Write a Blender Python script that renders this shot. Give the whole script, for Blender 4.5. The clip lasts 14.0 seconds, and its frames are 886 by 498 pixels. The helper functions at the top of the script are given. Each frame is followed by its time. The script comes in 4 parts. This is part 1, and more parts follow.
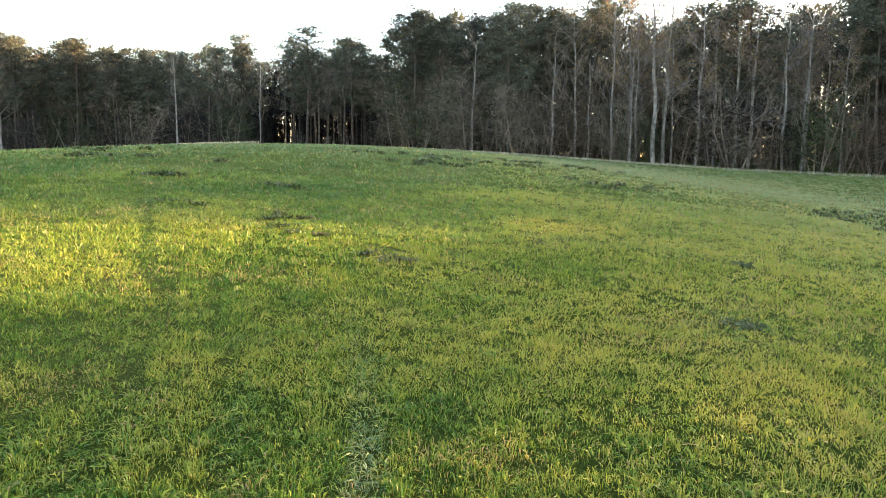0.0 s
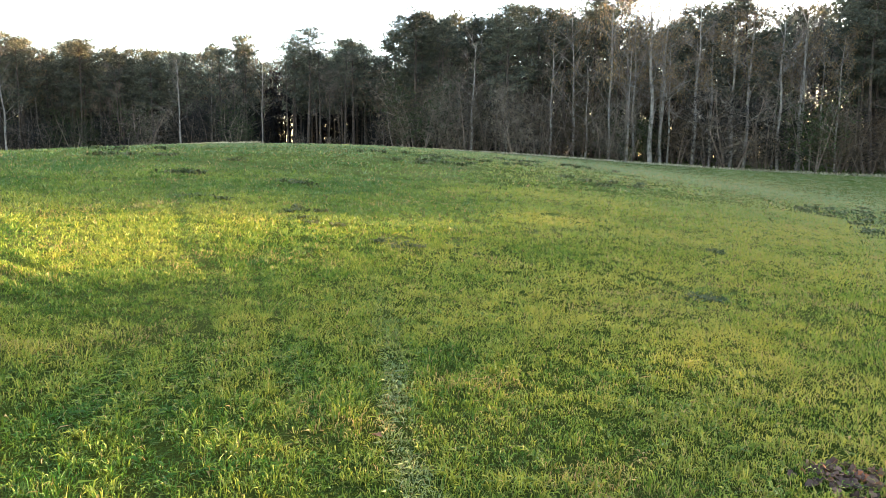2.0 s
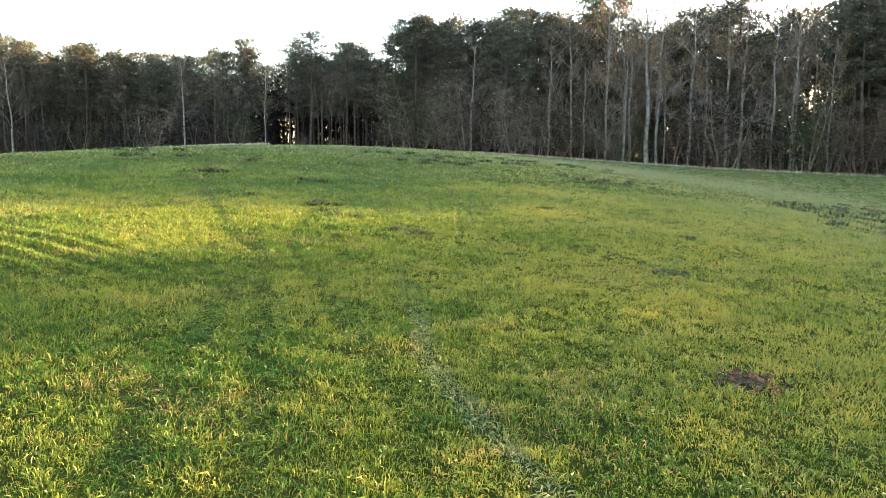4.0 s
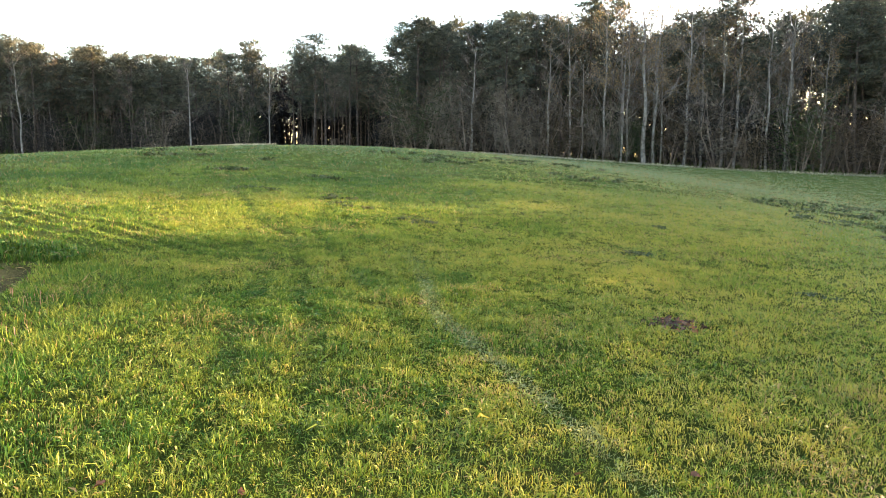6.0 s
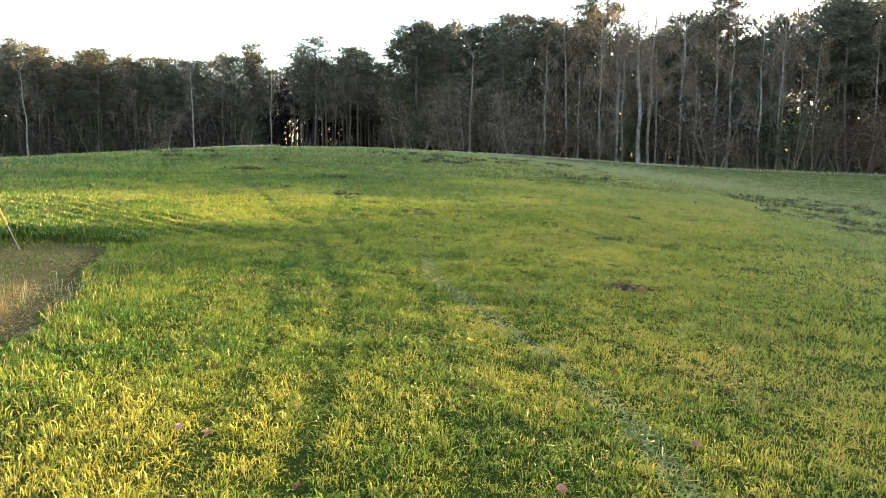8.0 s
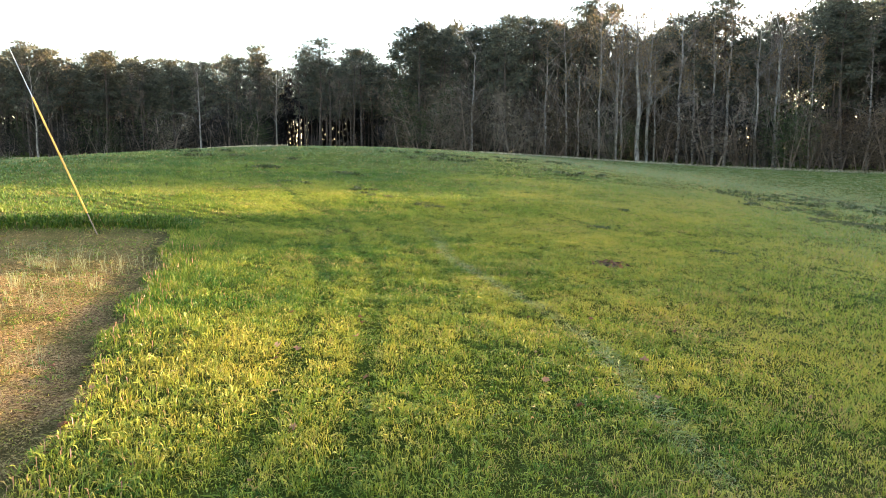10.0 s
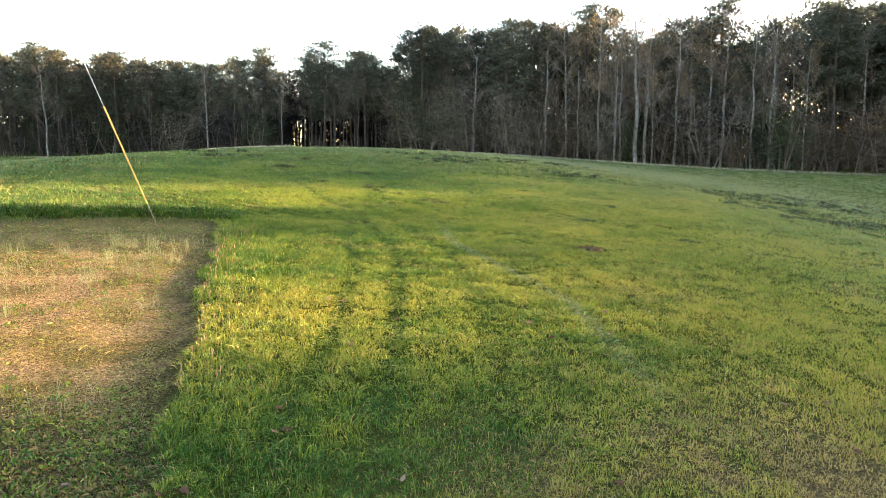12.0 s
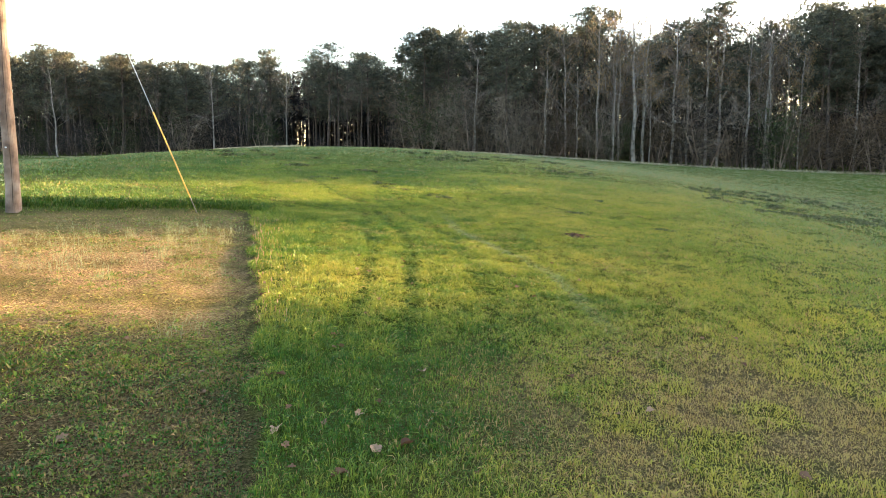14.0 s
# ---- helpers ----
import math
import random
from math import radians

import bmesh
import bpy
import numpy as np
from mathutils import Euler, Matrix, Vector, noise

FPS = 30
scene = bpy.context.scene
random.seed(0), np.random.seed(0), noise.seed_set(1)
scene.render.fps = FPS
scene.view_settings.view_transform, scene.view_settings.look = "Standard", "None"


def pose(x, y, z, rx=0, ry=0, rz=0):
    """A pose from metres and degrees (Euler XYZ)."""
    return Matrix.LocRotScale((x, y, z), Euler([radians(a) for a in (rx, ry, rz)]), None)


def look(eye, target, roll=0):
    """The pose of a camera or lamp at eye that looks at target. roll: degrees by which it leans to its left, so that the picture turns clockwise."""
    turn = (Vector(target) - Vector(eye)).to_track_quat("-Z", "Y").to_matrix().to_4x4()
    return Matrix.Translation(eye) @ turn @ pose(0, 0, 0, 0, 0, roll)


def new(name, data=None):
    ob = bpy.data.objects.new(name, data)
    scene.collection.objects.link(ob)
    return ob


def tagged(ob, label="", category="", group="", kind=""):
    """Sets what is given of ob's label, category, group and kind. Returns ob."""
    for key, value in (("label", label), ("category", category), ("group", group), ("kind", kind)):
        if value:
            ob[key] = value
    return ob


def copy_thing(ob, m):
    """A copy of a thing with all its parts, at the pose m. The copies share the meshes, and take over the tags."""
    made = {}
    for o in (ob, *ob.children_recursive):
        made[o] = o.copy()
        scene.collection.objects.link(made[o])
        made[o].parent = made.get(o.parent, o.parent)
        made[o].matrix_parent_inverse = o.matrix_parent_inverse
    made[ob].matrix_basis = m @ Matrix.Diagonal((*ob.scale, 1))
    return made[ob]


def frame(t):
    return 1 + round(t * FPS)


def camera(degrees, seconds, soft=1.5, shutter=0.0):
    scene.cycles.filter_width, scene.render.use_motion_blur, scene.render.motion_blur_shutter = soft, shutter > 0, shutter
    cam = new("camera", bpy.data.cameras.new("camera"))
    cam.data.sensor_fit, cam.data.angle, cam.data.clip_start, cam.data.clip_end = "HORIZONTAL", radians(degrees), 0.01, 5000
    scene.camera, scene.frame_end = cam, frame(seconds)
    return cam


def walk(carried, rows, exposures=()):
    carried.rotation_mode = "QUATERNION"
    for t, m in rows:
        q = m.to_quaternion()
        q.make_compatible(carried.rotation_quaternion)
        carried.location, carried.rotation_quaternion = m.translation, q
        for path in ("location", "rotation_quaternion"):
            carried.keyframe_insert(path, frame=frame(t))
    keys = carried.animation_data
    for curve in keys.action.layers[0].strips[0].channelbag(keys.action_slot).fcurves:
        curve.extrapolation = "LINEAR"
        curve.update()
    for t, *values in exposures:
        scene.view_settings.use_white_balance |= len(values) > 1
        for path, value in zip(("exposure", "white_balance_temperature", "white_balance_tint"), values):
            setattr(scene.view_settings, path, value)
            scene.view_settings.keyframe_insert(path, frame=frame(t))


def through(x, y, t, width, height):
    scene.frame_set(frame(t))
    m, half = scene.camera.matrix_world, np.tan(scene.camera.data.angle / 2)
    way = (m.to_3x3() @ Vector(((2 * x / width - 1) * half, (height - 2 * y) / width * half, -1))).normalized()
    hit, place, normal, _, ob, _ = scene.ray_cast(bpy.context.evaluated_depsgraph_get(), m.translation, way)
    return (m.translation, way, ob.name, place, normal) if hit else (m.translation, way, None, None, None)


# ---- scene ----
cam = camera(61.4, 14.0, soft=0.6)
PATH = [
    (0, (0.016, -0.017, 2.119), (-0.001, 1.967, 1.864), 0.4),
    (0.5, (-0.002, -0.282, 2.099), (-0.018, 1.702, 1.847), 0.5),
    (1, (-0.031, -0.619, 2.094), (-0.045, 1.365, 1.842), 0.5),
    (1.5, (-0.051, -1.013, 2.1), (-0.065, 0.971, 1.845), 0.4),
    (2, (-0.072, -1.441, 2.092), (-0.087, 0.543, 1.837), 0.4),
    (2.5, (-0.095, -1.894, 2.09), (-0.111, 0.089, 1.834), 0.3),
    (3, (-0.133, -2.374, 2.071), (-0.148, -0.39, 1.817), 0.3),
    (5.5, (-0.237, -4.957, 2.045), (-0.248, -2.973, 1.794), 0.2),
    (6, (-0.193, -5.507, 2.034), (-0.209, -3.523, 1.783), 0.3),
    (6.5, (-0.183, -6.05, 2.032), (-0.199, -4.066, 1.779), 0.3),
    (7, (-0.174, -6.586, 2.017), (-0.189, -4.602, 1.767), 0.2),
    (7.5, (-0.162, -7.135, 2.008), (-0.177, -5.15, 1.758), 0.1),
    (8, (-0.161, -7.689, 2.001), (-0.175, -5.704, 1.752), 0.1),
    (10.5, (-0.362, -10.373, 1.981), (-0.381, -8.389, 1.73), -0.1),
    (11, (-0.386, -10.987, 1.996), (-0.406, -9.002, 1.745), 0.0),
    (11.5, (-0.397, -11.587, 2.003), (-0.418, -9.603, 1.753), 0.1),
    (12, (-0.412, -12.186, 1.997), (-0.433, -10.201, 1.748), 0.15),
    (12.5, (-0.426, -12.779, 1.991), (-0.448, -10.794, 1.742), 0.1),
    (13, (-0.447, -13.373, 1.993), (-0.47, -11.389, 1.743), 0.1),
    (13.5, (-0.462, -13.958, 1.988), (-0.485, -11.973, 1.739), 0.1),
    (14, (-0.449, -14.555, 1.986), (-0.474, -12.571, 1.736), 0.1),
]
walk(cam, [(t, look(eye, target, roll)) for t, eye, target, roll in PATH], [(0, 4.3, 6800, 14), (3, 4.3, 6800, 14), (7, 4.15, 6800, 14), (14, 4.1, 6800, 14)])

# ---- world, sun, exposure ----
SUN_AZ, SUN_EL = 60.0, 7.2          # degrees to the right of +y, degrees up
SUN_DIR = Vector((math.sin(radians(SUN_AZ)) * math.cos(radians(SUN_EL)),
                  math.cos(radians(SUN_AZ)) * math.cos(radians(SUN_EL)), math.sin(radians(SUN_EL))))
world = bpy.data.worlds.new("world")
scene.world = world
world.use_nodes = True
wn = world.node_tree.nodes
sky = wn.new("ShaderNodeTexSky")
sky.sky_type = "NISHITA"
sky.sun_disc = False
sky.sun_elevation, sky.sun_rotation = radians(SUN_EL + 4), radians(SUN_AZ)
sky.air_density, sky.dust_density, sky.ozone_density = 1.0, 1.5, 1.2
world.node_tree.links.new(sky.outputs[0], wn["Background"].inputs[0])
wn["Background"].inputs[1].default_value = 0.08
sun = new("sun", bpy.data.lights.new("sun", "SUN"))
sun.data.energy, sun.data.angle, sun.data.color = 3.5, radians(0.55), (1.0, 0.70, 0.38)
sun.matrix_world = Matrix.Translation((60, 30, 40)) @ SUN_DIR.to_track_quat("Z", "Y").to_matrix().to_4x4()

# ---- noise and the lie of the land ----


def lattice(ix, iy, seed):
    h = np.sin(ix * 127.1 + iy * 311.7 + seed * 74.7) * 43758.5453
    return h - np.floor(h)


def vnoise(x, y, size, seed):
    """Smooth noise, 0 to 1, with features about size metres across."""
    x, y = np.asarray(x, float) / size, np.asarray(y, float) / size
    ix, iy = np.floor(x), np.floor(y)
    fx, fy = x - ix, y - iy
    fx, fy = fx * fx * (3 - 2 * fx), fy * fy * (3 - 2 * fy)
    a = lattice(ix, iy, seed) * (1 - fx) + lattice(ix + 1, iy, seed) * fx
    b = lattice(ix, iy + 1, seed) * (1 - fx) + lattice(ix + 1, iy + 1, seed) * fx
    return a * (1 - fy) + b * fy


def fractal(x, y, size, seed):
    return (vnoise(x, y, size, seed) * 0.55 + vnoise(x, y, size * 0.45, seed + 7) * 0.3
            + vnoise(x, y, size * 0.2, seed + 13) * 0.15)


def ease(v, a, b):
    k = np.clip((v - a) / (b - a), 0, 1)
    return k * k * (3 - 2 * k)


def back_edge(x):
    return np.interp(x, (-14, -10.5, -8.2, -6.8, -5.6, -4.0), (2.3, 2.15, 2.6, 3.55, 4.15, 4.35))


def soil_mask(x, y):
    """1 on the thin, mown soil round the utility pole, 0 in the meadow."""
    x, y = np.asarray(x, float), np.asarray(y, float)
    wob = (vnoise(x, y, 0.7, 3) - 0.5) * 0.35
    right = ease(-4.36 - 0.266 * y + wob - x, -0.04, 0.08)
    back = ease(back_edge(x) + wob * 0.6 - y, -0.06, 0.16)
    return right * back


TRACKS = (
    ((-12, 1.75), (-6.5, 1.55), (-3.1, 1.32), (-1.95, 1.13), (-0.3, 0.80), (0.8, 0.40), (2.3, -0.15), (3.1, -0.40), (6, -0.75), (8, -1.0), (11.1, -1.38), (20, -2.1), (45, -3.4)),
    ((-12, 0.25), (-4.5, 0.0), (-2.85, -0.02), (-0.5, -0.18), (2.06, -0.56), (5, -1.5), (7.6, -2.44), (9, -2.88), (13, -3.2), (19.5, -3.5), (45, -4.8)),
    ((-9, -1.0), (-3.3, -1.06), (-0.5, -1.3), (2.5, -1.75), (7.6, -2.9), (8.9, -3.62), (11.5, -4.72), (16, -6.5), (24, -9)),
    ((-9, -1.55), (-3.5, -1.72), (-1.2, -1.78), (0.45, -2.0), (2.03, -2.35), (5.5, -2.75), (8, -2.9)),
)


def track_mask(x, y, which=(0, 1, 2, 3)):
    """1 where wheels have pressed the grass down."""
    x, y = np.asarray(x, float), np.asarray(y, float)
    best = np.zeros_like(x)
    for n in which:
        rows = TRACKS[n]
        ys, xs = [r[0] for r in rows], [r[1] for r in rows]
        off = np.abs(x - np.interp(y, ys, xs) - (vnoise(x * 0, y, 1.7, 20 + n) - 0.5) * 0.16)
        inside = ease(y, ys[0], ys[0] + 2) * (1 - ease(y, ys[-1] - 4, ys[-1]))
        best = np.maximum(best, (1 - ease(off, 0.03, 0.14 if n == 0 else 0.22)) * inside * (0.85, 0.6, 0.8, 0.8)[n] * (0.45 + 0.8 * vnoise(x, y, 0.8, 40)))
    return best


def furrows(x, y):
    """Low ridges left by a plough beside the track."""
    across = x * 0.547 + y * 0.837
    along = x * 0.837 - y * 0.547
    where = np.exp(-((along + 10.2) / 3.2) ** 4) * np.exp(-((across - 2.55) / 1.15) ** 4)
    return 0.055 * where * np.sin(across * 2 * math.pi / 0.46 + 2.2 * vnoise(x, y, 1.5, 5)) * (0.5 + vnoise(x, y, 0.9, 6))


def land(x, y):
    """Height of the ground: a broad rise ahead, falling away to the right."""
    x, y = np.asarray(x, float), np.asarray(y, float)
    xe, ye = np.where(np.abs(x) > 70, np.sign(x) * (70 + 60 * np.tanh((np.abs(x) - 70) / 60)), x), np.where(y > 100, 100 + 40 * np.tanh((y - 100) / 40), np.maximum(y, -80))
    z = -4.8034 - 0.0161 * xe + 0.0528 * ye
    z = z + 5.8009 * np.exp(-((xe + 8.3658) / 35.848) ** 2 - ((ye - 6.9725) / 91.067) ** 2)
    z = z - 0.8216 * np.exp(-((xe + 4.0187) / 11.894) ** 2 - ((ye - 10.819) / 19.512) ** 2)
    z = z - 1.1 * ease(-x, 25, 80) * ease(y, 80, 116)
    z = z - 0.02 * np.maximum(y - 150, 0) * (y < 900) - 15 * (y >= 900)
    near = np.exp(-(x / 40) ** 2 - ((y - 5) / 45) ** 2)
    z = z + near * ((fractal(x, y, 2.6, 31) - 0.5) * 0.11 + (vnoise(x, y, 0.5, 33) - 0.5) * 0.03)
    rise = y - back_edge(x)
    z = z + 0.17 * np.exp(-((rise - 0.55) / 0.5) ** 2) * ease(-x, 4.9, 6.2) * ease(x, -16, -13)
    z = z + furrows(x, y) - 0.06 * soil_mask(x, y) - 0.02 * track_mask(x, y, (1, 2, 3)) * (1 - 0.6 * ease(y, 6, 11))
    return z


# ---- meshes ----


def mesh_np(name, verts, tris, mats, attrs=None, smooth=False, mat_index=None):
    me = bpy.data.meshes.new(name)
    verts, tris = np.asarray(verts, np.float32), np.asarray(tris, np.int32)
    n = tris.shape[1]
    me.vertices.add(len(verts))
    me.vertices.foreach_set("co", verts.ravel())
    me.loops.add(tris.size)
    me.loops.foreach_set("vertex_index", tris.ravel())
    me.polygons.add(len(tris))
    me.polygons.foreach_set("loop_start", np.arange(0, tris.size, n, dtype=np.int32))
    me.polygons.foreach_set("loop_total", np.full(len(tris), n, np.int32))
    if smooth:
        me.polygons.foreach_set("use_smooth", np.ones(len(tris), bool))
    for key, values in (attrs or {}).items():
        me.attributes.new(key, "FLOAT", "POINT").data.foreach_set("value", np.asarray(values, np.float32))
    for m in mats:
        me.materials.append(m)
    if mat_index is not None:
        me.polygons.foreach_set("material_index", np.asarray(mat_index, np.int32))
    me.update(calc_edges=True)
    return me


class Soup:
    """Triangles gathered from tubes and leaves."""

    def __init__(self):
        self.v, self.f, self.n = [], [], 0

    def add(self, v, f):
        self.v.append(np.asarray(v, float))
        self.f.append(np.asarray(f, int) + self.n)
        self.n += len(v)

    def tube(self, pts, radii, sides=6, cap=False):
        pts = np.asarray(pts, float)
        rings = []
        for k in range(len(pts)):
            d = pts[min(k + 1, len(pts) - 1)] - pts[max(k - 1, 0)]
            d /= np.linalg.norm(d) + 1e-9
            a = np.cross(d, (0.3, 0.9, 0.1) if abs(d[2]) > 0.8 else (0, 0, 1.0))
            a /= np.linalg.norm(a) + 1e-9
            b = np.cross(d, a)
            ang = np.arange(sides) * 2 * math.pi / sides
            rings.append(pts[k] + radii[k] * (np.cos(ang)[:, None] * a + np.sin(ang)[:, None] * b))
        v, f = np.concatenate(rings), []
        for k in range(len(pts) - 1):
            for s in range(sides):
                p, q = k * sides + s, k * sides + (s + 1) % sides
                f += [(p, q, q + sides), (p, q + sides, p + sides)]
        if cap:
            for s in range(1, sides - 1):
                f.append(((len(pts) - 1) * sides, (len(pts) - 1) * sides + s, (len(pts) - 1) * sides + s + 1))
        self.add(v, f)

    def slivers(self, rng, centres, count, spread, length, width, up=0.2):
        """Needles, twigs or leaves: thin triangles round each centre."""
        centres = np.repeat(np.asarray(centres, float), count, 0)
        m = len(centres)
        d = rng.normal(size=(m, 3)) + (0, 0, up)
        d /= np.linalg.norm(d, axis=1)[:, None]
        side = np.cross(d, rng.normal(size=(m, 3)))
        side /= np.linalg.norm(side, axis=1)[:, None] + 1e-9
        at = centres + rng.normal(size=(m, 3)) * spread
        ln = length * rng.uniform(0.6, 1.3, (m, 1))
        v = np.stack([at - side * width / 2, at + side * width / 2, at + d * ln], 1).reshape(-1, 3)
        self.add(v, np.arange(3 * m).reshape(-1, 3))

    def clump(self, rng, centre, count, radius):
        """A tuft of needles: slivers that point outwards from a flattened ball, fuller above than below."""
        d = rng.normal(size=(count, 3))
        d /= np.linalg.norm(d, axis=1)[:, None]
        d[:, 2] = np.where((d[:, 2] < 0) & (rng.uniform(size=count) < 0.6), -d[:, 2], d[:, 2]) * 0.8
        at = np.asarray(centre) + d * radius * rng.uniform(0.25, 0.9, (count, 1))
        side = np.cross(d, rng.normal(size=(count, 3)))
        side /= np.linalg.norm(side, axis=1)[:, None] + 1e-9
        w = rng.uniform(0.10, 0.19, (count, 1)) / 2
        tip = at + (d + rng.normal(0, 0.35, (count, 3))) * radius * 0.62
        self.add(np.stack([at - side * w, at + side * w, tip], 1).reshape(-1, 3), np.arange(3 * count).reshape(-1, 3))

    def mesh(self, name, mats, smooth=False):
        return mesh_np(name, np.concatenate(self.v), np.concatenate(self.f), mats, smooth=smooth)


def part(name, me, parent, label=""):
    ob = new(name, me)
    ob.parent = parent
    return tagged(ob, label)


# ---- materials ----


def material(name):
    m = bpy.data.materials.new(name)
    m.use_nodes = True
    m.node_tree.nodes.clear()
    nt = m.node_tree
    out = nt.nodes.new("ShaderNodeOutputMaterial")

    return m, nt, out


def ramp(nt, src, stops):
    r = nt.nodes.new("ShaderNodeValToRGB")
    while len(r.color_ramp.elements) < len(stops):
        r.color_ramp.elements.new(0.5)
    for e, (p, c) in zip(r.color_ramp.elements, stops):
        e.position, e.color = p, (*c, 1)
    nt.links.new(src, r.inputs[0])
    return r.outputs[0]


def mixed(nt, fac, a, b, blend="MIX"):
    m = nt.nodes.new("ShaderNodeMix")
    m.data_type, m.blend_type = "RGBA", blend
    for sock, val in ((m.inputs[0], fac), (m.inputs[6], a), (m.inputs[7], b)):
        if isinstance(val, (int, float)):
            sock.default_value = val
        elif isinstance(val, tuple):
            sock.default_value = (*val, 1)
        else:
            nt.links.new(val, sock)
    return m.outputs[2]


def noise_at(nt, size, detail=4.0, rough=0.55):
    geo = nt.nodes.new("ShaderNodeNewGeometry")
    n = nt.nodes.new("ShaderNodeTexNoise")
    n.inputs["Scale"].default_value = 1 / size
    n.inputs["Detail"].default_value, n.inputs["Roughness"].default_value = detail, rough
    nt.links.new(geo.outputs["Position"], n.inputs["Vector"])
    return n.outputs["Fac"]


def attr(nt, key):
    a = nt.nodes.new("ShaderNodeAttribute")
    a.attribute_name = key
    return a.outputs["Fac"]


DEEP, MID, YELLOW, DEAD = (0.028, 0.082, 0.010), (0.124, 0.165, 0.020), (0.265, 0.240, 0.042), (0.26, 0.168, 0.074)


def leafy(name, colour_of, through=0.4, gloss=0.25, rough=0.5):
    """Thin green matter: reflects, lets light through, a little sheen."""
    m, nt, out = material(name)
    colour = colour_of(nt)
    dif, tra = nt.nodes.new("ShaderNodeBsdfDiffuse"), nt.nodes.new("ShaderNodeBsdfTranslucent")
    glo = nt.nodes.new("ShaderNodeBsdfGlossy")
    glo.inputs["Roughness"].default_value = rough
    nt.links.new(colour, dif.inputs[0])
    nt.links.new(mixed(nt, 0.22, colour, (1.0, 0.95, 0.25), "MULTIPLY"), tra.inputs[0])
    a, b = nt.nodes.new("ShaderNodeMixShader"), nt.nodes.new("ShaderNodeMixShader")
    a.inputs[0].default_value = through
    edge = nt.nodes.new("ShaderNodeLayerWeight")
    edge.inputs["Blend"].default_value = 0.5
    sharp, weak = nt.nodes.new("ShaderNodeMath"), nt.nodes.new("ShaderNodeMath")
    sharp.operation, sharp.inputs[1].default_value = "POWER", 4.0
    weak.operation, weak.inputs[1].default_value, weak.inputs[2].default_value = "MULTIPLY_ADD", gloss * 0.24, gloss * 0.03
    nt.links.new(edge.outputs["Facing"], sharp.inputs[0]), nt.links.new(sharp.outputs[0], weak.inputs[0])
    nt.links.new(weak.outputs[0], b.inputs[0])
    nt.links.new(dif.outputs[0], a.inputs[1]), nt.links.new(tra.outputs[0], a.inputs[2])
    nt.links.new(a.outputs[0], b.inputs[1]), nt.links.new(glo.outputs[0], b.inputs[2])
    nt.links.new(b.outputs[0], out.inputs[0])
    return m


def grass_colour(nt):
    tone = attr(nt, "tone")
    green = ramp(nt, tone, ((0.0, DEEP), (0.5, MID), (1.0, YELLOW)))
    # pale tints blades for distance haze and the sheen of pressed grass
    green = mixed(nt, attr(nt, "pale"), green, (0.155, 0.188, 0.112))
    # dead blades on the near soil are browner, with shade put into the colour
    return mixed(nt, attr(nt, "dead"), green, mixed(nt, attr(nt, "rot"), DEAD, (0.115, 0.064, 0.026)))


def plain(name, stops, size, rough=0.9, bump=0.4, bump_size=0.05, stretch=None):
    """A rough solid surface with stains at one size and grain at another."""
    m, nt, out = material(name)
    b = nt.nodes.new("ShaderNodeBsdfPrincipled")
    b.inputs["Roughness"].default_value = rough
    b.inputs["Specular IOR Level"].default_value = 0.5 if rough < 0.75 else 0.15
    coarse = noise_at(nt, size)
    nt.links.new(ramp(nt, coarse, stops), b.inputs["Base Color"])
    co = nt.nodes.new("ShaderNodeTexCoord")
    mp = nt.nodes.new("ShaderNodeMapping")
    mp.inputs["Scale"].default_value = stretch or (1, 1, 1)
    fine = nt.nodes.new("ShaderNodeTexNoise")
    fine.inputs["Scale"].default_value, fine.inputs["Detail"].default_value = 1 / bump_size, 5
    nt.links.new(co.outputs["Object"], mp.inputs[0]), nt.links.new(mp.outputs[0], fine.inputs["Vector"])
    bu = nt.nodes.new("ShaderNodeBump")
    bu.inputs["Strength"].default_value, bu.inputs["Distance"].default_value = bump, 0.02
    nt.links.new(fine.outputs["Fac"], bu.inputs["Height"]), nt.links.new(bu.outputs[0], b.inputs["Normal"])
    nt.links.new(b.outputs[0], out.inputs[0])
    return m


